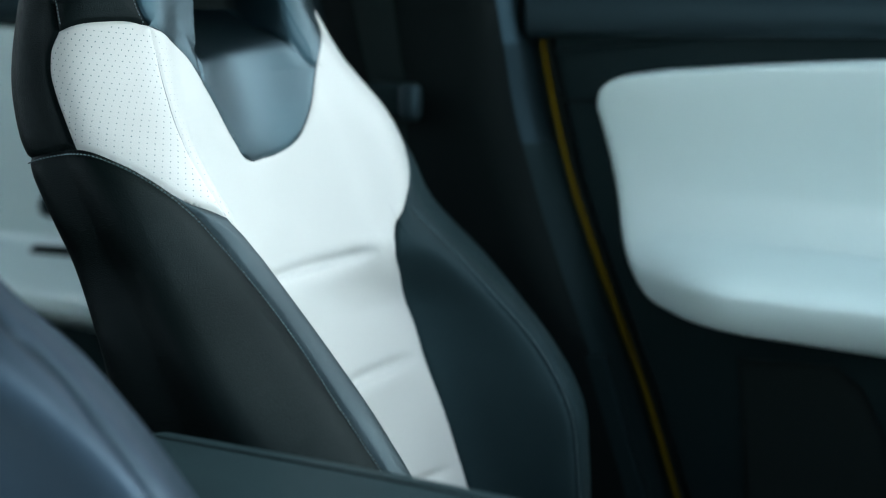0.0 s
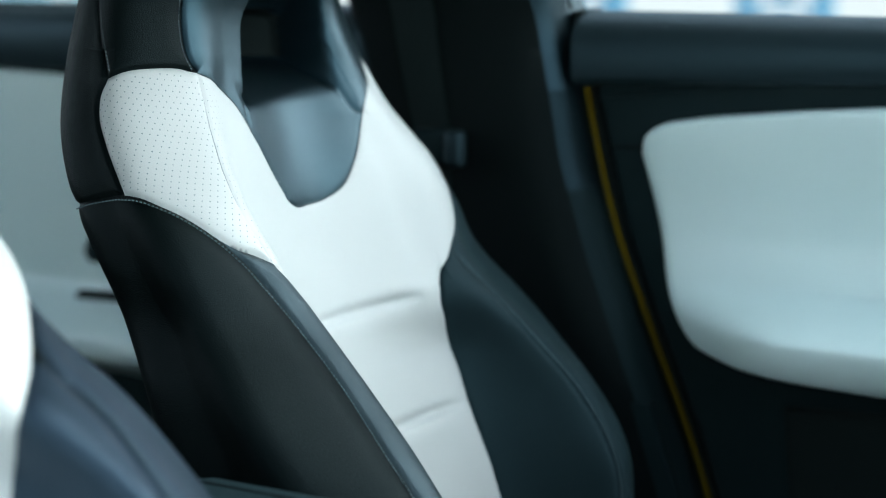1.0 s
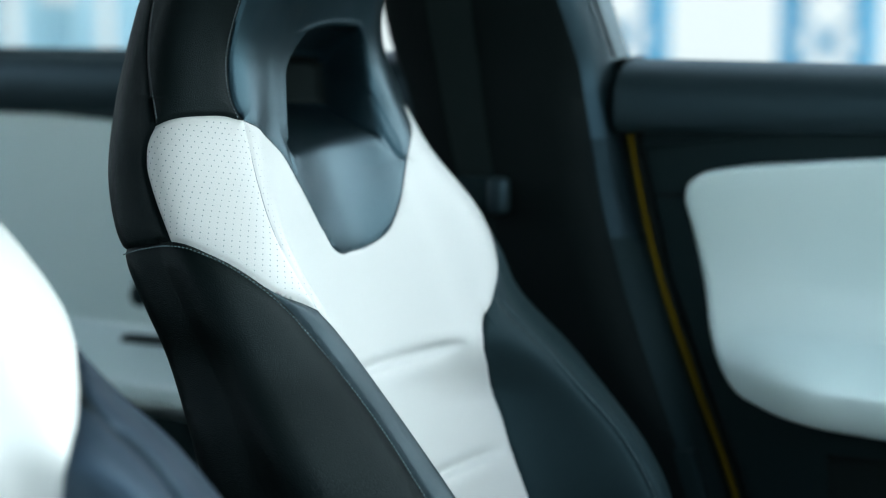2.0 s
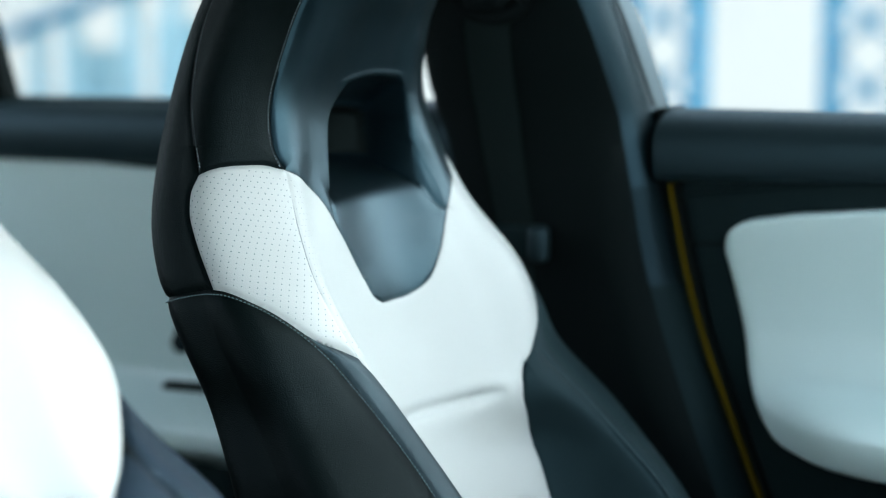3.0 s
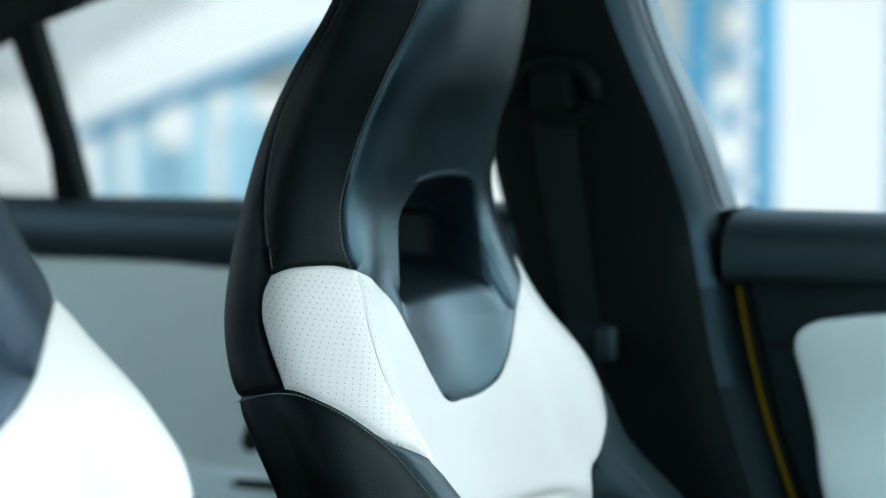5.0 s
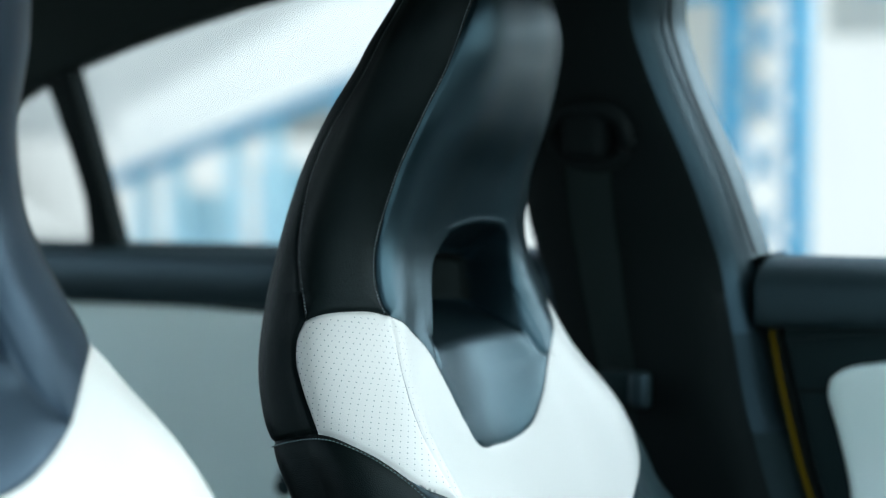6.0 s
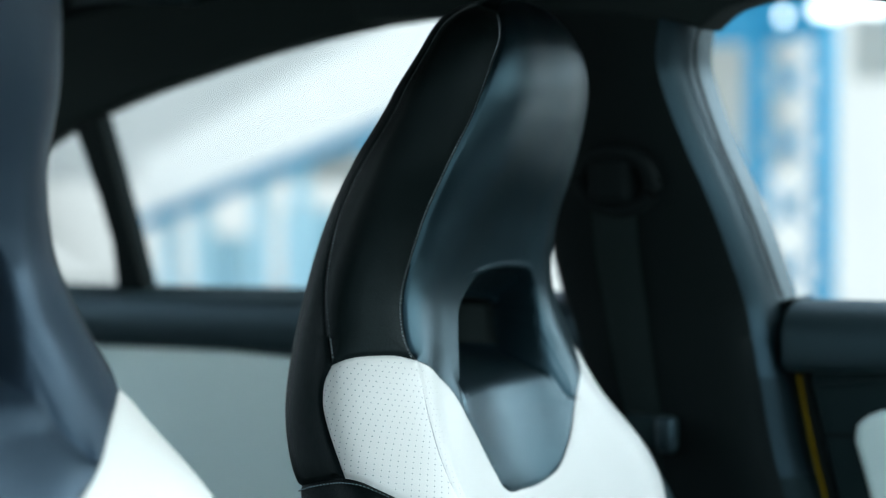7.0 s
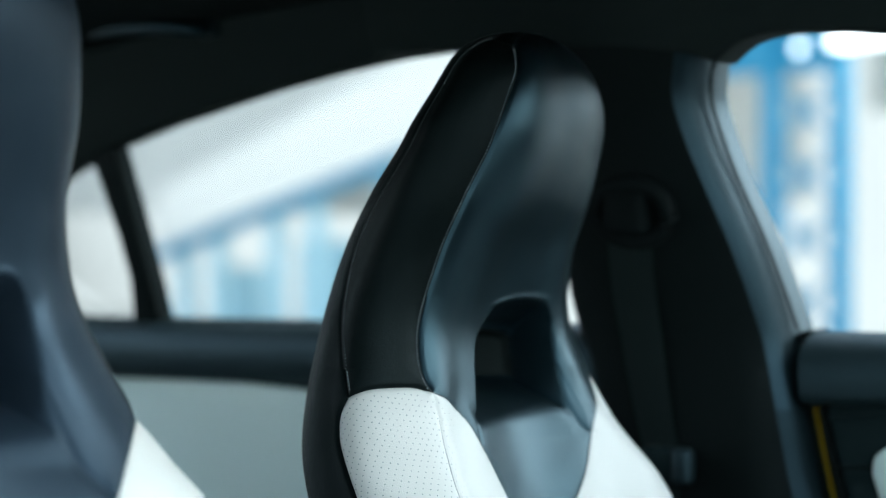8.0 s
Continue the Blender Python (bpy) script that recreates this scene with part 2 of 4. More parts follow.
BOLSTER_SEAM = [(-5.0, 0.784), (-4.67, 0.792), (-4.259, 0.800), (-3.745, 0.805), (-3.146, 0.802), (-2.80, 0.791), (-2.545, 0.771), (-2.41, 0.749),
                (-2.335, 0.72), (-2.289, 0.689), (-2.268, 0.659), (-2.268, 0.627), (-2.283, 0.593), (-2.28, 0.567), (-2.271, 0.546), (-2.25, 0.45), (-2.25, 0.30)]
PATCH_FOOT = [(-2.545, 0.771), (-2.395, 0.758), (-2.2, 0.749), (-2.067, 0.741), (-1.65, 0.708), (-1.22, 0.67)]
CENTRE_EDGE = [(-1.22, 0.67), (-1.107, 0.645), (-1.064, 0.629), (-0.981, 0.592), (-0.93, 0.556), (-0.933, 0.474), (-0.957, 0.415), (-0.96, 0.30)]
WING_SEAM = [(-2.06, 0.906), (-1.912, 0.874), (-1.873, 0.844), (-1.962, 0.82), (-2.042, 0.796), (-2.055, 0.774), (-2.067, 0.741)]
COLLAR = [(-2.06, 0.906), (-1.5, 0.895), (-0.892, 0.872), (-0.727, 0.855), (-0.577, 0.836), (-0.436, 0.812), (-0.322, 0.787), (-0.248, 0.7715), (-0.19, 0.767), (0.0, 0.7665)]
# The door side's edges, where the padding sits a little lower.
COLLAR_FAR = [(0.0, 0.7665), (0.14, 0.7675), (0.254, 0.7702), (0.459, 0.7793), (0.655, 0.7968), (0.909, 0.8192), (1.369, 0.8487), (2.266, 0.881)]
WING_TOP_FAR = [(2.266, 0.881), (2.501, 0.89), (2.9, 0.9), (3.4, 0.895), (3.74, 0.885)]
PATCH_REAR_FAR = [(3.74, 0.885), (3.92, 0.868), (3.8, 0.83), (3.6, 0.79)]
PATCH_FOOT_FAR = [(3.6, 0.79), (3.0, 0.775), (2.499, 0.7517), (2.028, 0.7249), (1.806, 0.7133), (1.596, 0.7009), (1.345, 0.6891), (1.204, 0.6774)]
CENTRE_EDGE_FAR = [(1.204, 0.6774), (1.026, 0.652), (1.002, 0.6329), (0.981, 0.592), (0.93, 0.556), (0.933, 0.474), (0.957, 0.415), (0.96, 0.3)]
BOLSTER_SEAM_FAR = [(5.0, 0.786), (4.2, 0.802), (3.6, 0.79), (2.694, 0.7649), (2.199, 0.7346), (1.788, 0.7085), (1.92, 0.6715), (1.896, 0.6323), (1.872, 0.593), (1.87, 0.5), (1.9, 0.3)]
# The same edges on the passenger's seat, whose cover sits lower.
LOW_COLLAR = [(0.0, 0.7665), (0.149, 0.7673), (0.29, 0.7698), (0.589, 0.7788), (0.894, 0.796), (1.261, 0.8171), (1.602, 0.8353), (1.99, 0.85), (2.294, 0.859), (2.697, 0.869)]
LOW_WING_TOP = [(2.697, 0.869), (2.899, 0.868), (3.2, 0.868), (3.5, 0.866), (3.74, 0.862)]
LOW_REAR = [(3.74, 0.862), (3.92, 0.84), (3.8, 0.79), (3.6, 0.74)]
LOW_FOOT = [(3.6, 0.74), (3.2, 0.724), (2.718, 0.704), (2.472, 0.6928), (2.173, 0.6797), (1.749, 0.664), (1.396, 0.6426), (1.213, 0.6159), (1.1, 0.597)]
LOW_CENTRE_EDGE = [(1.1, 0.597), (1.02, 0.57), (0.98, 0.54), (0.96, 0.474), (0.96, 0.415), (0.96, 0.3)]
LOW_BOLSTER_SEAM = [(5.0, 0.786), (4.2, 0.78), (3.6, 0.74), (3.1, 0.715), (2.687, 0.699), (2.484, 0.6878), (2.408, 0.6717), (2.416, 0.6536), (2.353, 0.6297), (2.266, 0.61), (2.172, 0.5885), (2.087, 0.566), (1.98, 0.5), (1.9, 0.3)]
# Creases of the ears beside the opening, and the seam over the crown.
EAR_CREASES = ([(-0.68, 0.88), (-0.665, 0.866), (-0.66, 0.852)], [(1.5, 0.94), (1.461, 0.929), (1.324, 0.908), (1.189, 0.8835), (1.182, 0.8648), (1.271, 0.8481), (1.381, 0.8467)], [(-1.95, 1.25), (-1.39, 1.258), (0.2, 1.2585)])
LOW_CREASES = ([(1.57, 0.96), (1.504, 0.9366), (1.29, 0.9033), (1.182, 0.8691), (1.157, 0.8438), (1.26, 0.8196)],)
PER_S = 0.075


def curve(points, n=220):
    """A seam as a fine line in (s, z)."""
    p = np.array(points, float) * (PER_S, 1)
    return path_through(p, n) / (PER_S, 1)


def inside(poly, s, z):
    """Which points (s, z) lie in a closed outline."""
    order = np.argsort(z)
    ss, zs = s[order], z[order]
    hit = np.zeros(len(s), bool)
    x0, y0 = poly[:, 0], poly[:, 1]
    x1, y1 = np.roll(x0, -1), np.roll(y0, -1)
    for a, b, c, d in zip(x0, y0, x1, y1):
        if b != d:
            i, j = np.searchsorted(zs, (min(b, d), max(b, d)))
            hit[i:j] ^= ss[i:j] < (c - a) * (zs[i:j] - b) / (d - b) + a
    out = np.empty_like(hit)
    out[order] = hit
    return out


def seat_normals(s, z):
    e = 0.004
    ds = back_surface(s + e, z) - back_surface(s - e, z)
    dz = back_surface(s, np.minimum(z + 0.001, TOP + CAP)) - back_surface(s, z - 0.001)
    n = np.cross(ds, dz)
    return n / np.maximum(np.linalg.norm(n, axis=-1, keepdims=True), 1e-9)


def crown(s):
    """The height of the opening's upper rim."""
    return np.interp(s, [-0.45, -0.40, -0.28, -0.07, 0.28, 0.6, 0.9, 1.3, 1.45, 1.54], [0.978, 0.979, 0.980, 0.983, 0.987, 0.9885, 0.9875, 0.985, 0.981, 0.972])


def pocket(s, z):
    """How far the opening under the head pad goes back, in metres."""
    near = hermite([0.77, 0.86, 0.885, 0.93, 0.951, 0.985], [-0.65, -0.66, -0.660, -0.586, -0.521, -0.06], z)
    far = hermite([0.77, 0.86, 0.884, 0.919, 0.943, 0.99], [1.15, 1.16, 1.18, 1.38, 1.53, 1.56], z)
    rim = crown(s)
    sides = ramp(s, near - 0.02, near + 0.13) * (1 - ramp(s, far - 0.10, far + 0.03))
    # a level floor, a back that comes forward on the door side, and the sloping underside of the head pad
    brow = np.maximum(rim, 0.978)
    back = 0.130 - 0.065 * ramp(s, near + 0.6, far)
    under = 0.010 + 0.040 * ramp(brow - z, 0.0, 0.034)
    cave = back + (under - back) * ramp(z, brow - 0.043, brow - 0.033)
    deep = sides * cave * ramp(z, 0.858, 0.907) ** 1.6
    half = np.interp(z, [0.77, 0.80, 0.844, 0.89], [0.45, 0.75, 1.10, 1.15])
    mid = np.interp(z, [0.77, 0.80, 0.844, 0.89], [0.03, 0.10, 0.22, 0.27])
    bowl = 0.022 * ramp(z, 0.755, 0.885) * np.clip(1 - ((s - mid) / half) ** 2, 0, 1) ** 2
    bowl = bowl * (1 - ramp(z, 0.845, 0.885) * (1 - sides))
    bowl = bowl * (1 - ramp(z, brow - 0.06, brow - 0.03))
    roof = 1 - ramp(z, rim - 0.007, rim + 0.001)
    return (deep + bowl) * roof


def build_seat(low=False):
    """One front seat: upholstered panels with sunk seams, piping, stitching, perforations, a cushion and rails."""
    root = thing("car_seat", (0, 0, 0), "bucket seat in black leather with a white perforated centre", "car seat", "front seats")
    fs, os_, pt, pr = curve(FRONT_SEAM), curve(OUTER_SEAM), curve(PATCH_TOP), curve(PATCH_REAR)
    bs, pf, ce, ws, co = curve(BOLSTER_SEAM, 400), curve(PATCH_FOOT), curve(CENTRE_EDGE), curve(WING_SEAM), curve(COLLAR)
    cf, wf, rf, ff, ef, bf = (curve(c) for c in ((LOW_COLLAR, LOW_WING_TOP, LOW_REAR, LOW_FOOT, LOW_CENTRE_EDGE, LOW_BOLSTER_SEAM) if low
                                            else (COLLAR_FAR, WING_TOP_FAR, PATCH_REAR_FAR, PATCH_FOOT_FAR, CENTRE_EDGE_FAR, BOLSTER_SEAM_FAR)))
    k = int(np.argmin(np.hypot((bs[:, 0] + 3.745) * PER_S, bs[:, 1] - 0.805)))
    m = int(np.argmin(np.hypot((bs[:, 0] + 2.545) * PER_S, bs[:, 1] - 0.771)))
    white = np.concatenate([co[::-1], pt[::-1], pr, bs[k:m], pf, ce, ef[::-1], ff[::-1], rf[::-1], wf[::-1], cf[::-1]])
    side = np.concatenate([fs, pt[::-1], os_[::-1]])
    patch = np.concatenate([ws, pf[::-1][np.searchsorted(-pf[::-1][:, 0], 2.067):], bs[k:m][::-1], pr[::-1], pt])
    flank = np.concatenate([bs, [(-5.0, 0.30)]])
    flank_far = np.concatenate([bf, [(5.0, 0.30)]])
    seams = [fs, os_, pt, pr, bs, pf, ce, ws, co, cf, wf, rf, ff, ef, bf]
    # the grid, pulled on to the seams
    f = 1.0 if low else 1.4
    z = np.r_[np.linspace(0.30, 0.862, int(226 * f))[:-1], np.linspace(0.862, 0.998, int(100 * f))[:-1], np.linspace(0.998, TOP, int(62 * f)), TOP + CAP * np.sin(np.linspace(0, math.pi / 2, 56)[1:])]
    s = np.r_[np.linspace(-6, -5.05, 10), np.linspace(-5.0, 3.0, int(267 * f)), np.linspace(3.08, 6, 36)[:-1]]
    S, Z = np.meshgrid(s, z)
    sv, zv = S.ravel().copy(), Z.ravel().copy()
    snapped = np.zeros(len(sv), bool)
    for c in seams:
        lo, hi = c.min(0) - (0.1, 0.006), c.max(0) + (0.1, 0.006)
        idx = np.flatnonzero((sv > lo[0]) & (sv < hi[0]) & (zv > lo[1]) & (zv < hi[1]) & ~snapped)
        for part_idx in np.array_split(idx, max(1, len(idx) // 4000)):
            d = np.hypot((sv[part_idx, None] - c[:, 0]) * PER_S, zv[part_idx, None] - c[:, 1])
            j = d.argmin(1)
            gap = d[np.arange(len(j)), j]
            ok = (gap < 0.00172 / f) & (((j > 0) & (j < len(c) - 1)) | (gap < 0.0007))
            sv[part_idx[ok]], zv[part_idx[ok]] = c[j[ok], 0], c[j[ok], 1]
            snapped[part_idx[ok]] = True
    P = back_surface(sv, zv)
    N = seat_normals(sv, zv)
    # seams sink, panels swell beside them
    lines = np.concatenate([back_surface(c[:, 0], c[:, 1]) for c in seams + [curve(e) for e in (LOW_CREASES if low else EAR_CREASES)]])
    from mathutils import kdtree
    tree = kdtree.KDTree(len(lines))
    for i, p in enumerate(lines):
        tree.insert(p, i)
    tree.balance()
    d = np.array([tree.find(p)[2] for p in P])
    soft = np.where(sv > 1.4, 1.2 if low else 0.5, 1.0)
    wing = back_surface(ws[:, 0], ws[:, 1])
    collar_bead = back_surface(*np.concatenate([co, cf]).T)
    for some, ease in ((wing, 0.60), (collar_bead, 0.72)):
        gap = np.array([np.min(np.linalg.norm(some - p, axis=1)) if g < 0.03 else 9.0 for p, g in zip(P, d)])
        soft *= 1 - ease * np.exp(-np.maximum(gap - d, 0) / 0.004)
    push = soft * (-0.0026 * np.exp(-(d / 0.0026) ** 2) - 0.0022 * np.exp(-(d / 0.012) ** 2))
    push *= np.where((sv < -2.9) & (zv > 0.93), 0.35, 1.0)
    # the near bolster rolls over towards its seam
    edge = kdtree.KDTree(len(bs))
    for i, p in enumerate(back_surface(bs[:, 0], bs[:, 1])):
        edge.insert(p, i)
    edge.balance()
    roll = inside(flank, sv, zv) & ~snapped
    reach = np.array([edge.find(p)[2] if g else 9.0 for p, g in zip(P, roll)])
    push += np.where(roll, 0.0035 * (1 - np.exp(-(reach / 0.018) ** 2)) * np.clip((sv + 4.2) / 1.2, 0, 1), 0.0)
    for zc, depth in ((0.661, 0.0050), (0.546, 0.0055), (0.43, 0.005)):
        bow = zc - 0.003 + 0.009 * sv**2 + 0.002 * sv
        push -= depth * np.exp(-((zv - bow) / 0.0055) ** 2) * np.clip(0.88 - np.abs(sv), 0, 0.3) / 0.3
        push += 0.35 * depth * np.exp(-((zv - bow + 0.016) / 0.012) ** 2) * np.clip(0.88 - np.abs(sv), 0, 0.4) / 0.4
    P = P + N * push[:, None]
    rim = np.exp(-((zv - crown(sv) - 0.003) / 0.0025) ** 2) * np.clip((sv + 0.4) / 0.3, 0, 1) * np.clip((1.5 - sv) / 0.2, 0, 1)
    P[:, 0] += 0.0009 * rim - pocket(sv, zv) * (0.9 if low else 1.0)
    wob = np.array([noise.noise(Vector(p) * 9.0) for p in P]) * 0.0012
    P = P + N * wob[:, None]
    rows, cols = S.shape
    ids = np.arange(rows * cols).reshape(rows, cols)
    a, b = ids[:-1].ravel(), np.roll(ids, -1, 1)[:-1].ravel()
    c2, d2 = np.roll(ids, -1, 1)[1:].ravel(), ids[1:].ravel()
    turn = snapped[b] & snapped[d2] & ~(snapped[a] & snapped[c2])
    tris = np.concatenate([np.where(turn[:, None], np.stack([a, b, d2], 1), np.stack([a, b, c2], 1)),
                           np.where(turn[:, None], np.stack([b, c2, d2], 1), np.stack([a, c2, d2], 1))])
    su = sv.copy()
    ts = su[tris]
    wrap = ts.max(1) - ts.min(1) > 6
    cs = np.where(wrap, -6.0, ts.mean(1))
    cz = zv[tris].mean(1)
    kind = np.zeros(len(tris), int)
    kind[np.abs(cs) > 2.2] = 1
    kind[(np.abs(cs) < 2.3) & (cz < 0.78)] = 2
    head_front = (cs > np.interp(cz, fs[::-1, 1][::3], fs[::-1, 0][::3])) & (cs < 2.7) & (cz > 0.765)
    kind[(cz > 0.9) & ~head_front] = 1
    kind[head_front] = 0
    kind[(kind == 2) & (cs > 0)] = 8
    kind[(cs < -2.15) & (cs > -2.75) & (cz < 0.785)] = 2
    # the deep part of the opening takes a darker material
    kind[(np.abs(cs) < 2) & (pocket(cs, cz) > 0.056) & (cz > 0.902)] = 9
    kind[inside(side, cs, cz)] = 3
    kind[inside(flank, cs, cz)] = 4
    kind[inside(flank_far, cs, cz)] = 5
    kind[inside(white, cs, cz)] = 6
    kind[inside(patch, cs, cz)] = 7
    # blue-grey and dark panels: black leather with the light on it coloured in
    names = (("head_pad", LIT_LEATHER if low else SHEEN_LEATHER, "smooth black leather head pad, blue-grey sheen put in its colour"), ("rear_cover", BLACK_LEATHER, ""), ("bolster_strip", STRIP_LEATHER, ""),
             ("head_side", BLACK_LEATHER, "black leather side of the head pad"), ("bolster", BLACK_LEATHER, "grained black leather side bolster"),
             ("bolster", LIT_LEATHER if low else DARK_LEATHER, "dark leather side bolster"), ("centre_panel", WHITE_LEATHER, "smooth white leather centre panel"),
             ("shoulder_panel", WHITE_LEATHER, "perforated white leather shoulder panel"), ("bolster_strip", LIT_LEATHER if low else DARK_LEATHER, ""),
             ("opening_back", LINER, "black back of the opening under the head pad"))
    panels = []
    for q, (name, mat, label) in enumerate(names):
        t = tris[kind == q]
        used, inv = np.unique(t, return_inverse=True)
        me = bpy.data.meshes.new(name)
        me.from_pydata(P[used].tolist(), [], inv.reshape(-1, 3).tolist())
        me.polygons.foreach_set("use_smooth", [True] * len(t))
        me.materials.append(mat)
        ob = new(name, me)
        ob.parent = root
        panels.append(tagged(ob, label))

    def on_seat(c, lift):
        return back_surface(c[:, 0], c[:, 1]) + seat_normals(c[:, 0], c[:, 1]) * lift

    def stitches(c, shift, pitch, owner, sink=0.0, yarn=THREAD, look_of="grey thread stitching", size=0.0005):
        """A row of thread stitches beside a seam, shift metres to its one side."""
        p = on_seat(c, 0.0)
        n = seat_normals(c[:, 0], c[:, 1])
        t = np.gradient(p, axis=0)
        t /= np.linalg.norm(t, axis=1, keepdims=True)
        p = p + np.cross(n, t) * shift - n * (0.0008 + sink + 0.0026 * math.exp(-(shift / 0.0026) ** 2))
        l = np.r_[0, np.cumsum(np.linalg.norm(np.diff(p, axis=0), axis=1))]
        bm = bmesh.new()
        for g in np.arange(0.003, l[-1] - 0.003, pitch):
            e = [Vector([np.interp(g + o, l, p[:, i]) for i in range(3)]) for o in (-0.0010, 0.0, 0.0010)]
            up = Vector([float(np.interp(g, l, n[:, i])) for i in range(3)]) * 0.0006
            tube(bm, [e[0] - up, e[1] + up, e[2] - up], [0.6 * size, size, 0.6 * size], 6)
        ob = part("stitching", bm, yarn, owner, look_of)
        return tagged(smooth(ob, 80), kind="stuff")

    stitches(fs[12:], -0.0040, 0.0036, panels[3])
    stitches(os_[40:], 0.0040, 0.0036, panels[3])
    stitches(bs[12:], -0.0045, 0.0040, panels[4], -0.0008, DARK_THREAD, "dull dark grey thread stitching", 0.0007)
    stitches(bf[90:], 0.0045, 0.0040, panels[5], 0.0, DARK_THREAD, "dull dark grey thread stitching")
    # dark beads added where the white cover meets the dark one, over the ragged joint
    for c, owner in ((co, panels[6]), (cf, panels[6])):
        p = on_seat(c, -0.0015)
        p[:, 0] -= pocket(c[:, 0], c[:, 1]) * (0.9 if low else 1.0)
        p += seat_normals(c[:, 0], c[:, 1]) * np.array([noise.noise(Vector(q) * 9.0) * 0.0012 for q in p])[:, None]
        bm = bmesh.new()
        tube(bm, p[::2], 0.0010, 8)
        smooth(part("collar_bead", bm, STRIP_LEATHER, owner, "thin dark bead added over the panel joint"), 80)
    # a thin grey bead draws the dark line of the wing seam's groove
    bm = bmesh.new()
    tube(bm, on_seat(ws[2:-2], -0.0021)[::2], 0.00045, 6)
    smooth(part("seam_line", bm, SEAM_GREY, panels[7]), 80)
    # punched holes of the shoulder panel
    fine = np.linspace(-4.2, -1.25, 500)
    spots = []
    for i, zz in enumerate(np.arange(0.73, 0.93, 0.0049)):
        line = back_surface(fine, np.full_like(fine, zz))
        arc = np.r_[0, np.cumsum(np.linalg.norm(np.diff(line, axis=0), axis=1))]
        mid = np.interp(-2.0, fine, arc)
        for j in range(-34, 8):
            g = mid + j * 0.0070 + (0.0035 if i % 2 else 0) - (zz - 0.82) * 0.05
            if 0 < g < arc[-1]:
                spots.append((np.interp(g, arc, fine), zz - 0.14 * (g - mid)))
    spots = np.array(spots)
    spots = spots[inside(white, spots[:, 0], spots[:, 1])]
    places, faces_up = back_surface(spots[:, 0], spots[:, 1]), seat_normals(spots[:, 0], spots[:, 1])
    bm = bmesh.new()
    for (sq, zz), p, nn in zip(spots, places, faces_up):
        front = np.interp(zz, ws[::-1, 1], ws[::-1, 0])
        if np.hypot((white[:, 0] - sq) * PER_S, white[:, 1] - zz).min() < 0.0055 or np.hypot((ws[:, 0] - sq) * PER_S, ws[:, 1] - zz).min() < 0.003 or sq > front + 0.5:
            continue
        r = float(0.00070 if sq < front else 0.00070 * (1 - (sq - front) / 0.7))
        p, nn = Vector(p), Vector(nn)
        dist = tree.find(p)[2]
        sunk = 0.4 if np.linalg.norm(wing - np.array(p), axis=1).min() < dist + 2e-4 else 1.0
        c = p + nn * (0.0003 + 0.0012 * noise.noise(p * 9.0) - sunk * (0.0022 * math.exp(-(dist / 0.012) ** 2) + 0.0026 * math.exp(-(dist / 0.0026) ** 2)))
        u = nn.orthogonal().normalized()
        v = nn.cross(u)
        bm.faces.new([bm.verts.new(c + r * (math.cos(w) * u + math.sin(w) * v)) for w in (math.pi * h / 3 for h in range(6))])
    tagged(part("perforation", bm, HOLE_DARK, panels[7], "small punched holes"), kind="stuff")

    # cushion and rails, below the view
    bm = bmesh.new()
    box(bm, (0.06, -0.25, 0.20), (0.60, 0.25, 0.345), 0.05, 4)
    smooth(part("cushion", bm, BLACK_LEATHER, root, "black leather seat cushion"))
    bm = bmesh.new()
    box(bm, (0.02, -0.24, 0.18), (0.26, 0.24, 0.31), 0.03, 3)
    smooth(part("recliner_cover", bm, TRIM_PLASTIC, root))
    for y in (-0.2, 0.2):
        bm = bmesh.new()
        box(bm, (-0.05, y - 0.03, 0.12), (0.58, y + 0.03, 0.205), 0.006)
        part("seat_rail", bm, TRIM_PLASTIC, root)
    return root


seat = build_seat()
other = build_seat(True)
other.matrix_world = pose(0.102, -0.74, 0.060, 0, -5.16, 0)
tagged(other, "reclined bucket seat in black and white leather beside the console")
bm = bmesh.new()
box(bm, (0.05, -0.98, 0.12), (0.66, -0.50, 0.182), 0.005)
tagged(part("seat_plinth", bm, TRIM_PLASTIC), "low dark steel plinth under the raised seat", "seat plinth")


# ---- car shell ----
def wall_y(x, z):
    """The inside of the driver's side: upright below the belt, leaning in above it."""
    return 0.42 - 0.30 * max(z - 0.93, 0) - 0.02 * max(-x - 0.4, 0)


def step(v, a, b):
    u = min(max((v - a) / (b - a), 0.0), 1.0)
    return u * u * (3 - 2 * u)


def plate(bm, outline, depth=0.03, off=0.0, bevel=0.0):
    """A thick plate on the side wall from an outline in x and z."""
    a = [bm.verts.new((x, wall_y(x, z) + off, z)) for x, z in outline]
    b = [bm.verts.new((x, wall_y(x, z) + off + depth, z)) for x, z in outline]
    n = len(a)
    front = bm.faces.new(a)
    bm.faces.new(b[::-1])
    for i in range(n):
        bm.faces.new((a[i], b[i], b[(i + 1) % n], a[(i + 1) % n]))
    bmesh.ops.recalc_face_normals(bm, faces=bm.faces)
    if bevel:
        bmesh.ops.bevel(bm, geom=list(front.edges), offset=bevel, segments=3, affect="EDGES", profile=0.5)


def flat(name, outline, mat, parent, depth=0.03, off=0.0, bevel=0.0, label=""):
    bm = bmesh.new()
    plate(bm, outline, depth, off, bevel)
    return smooth(part(name, bm, mat, parent, label), 35)


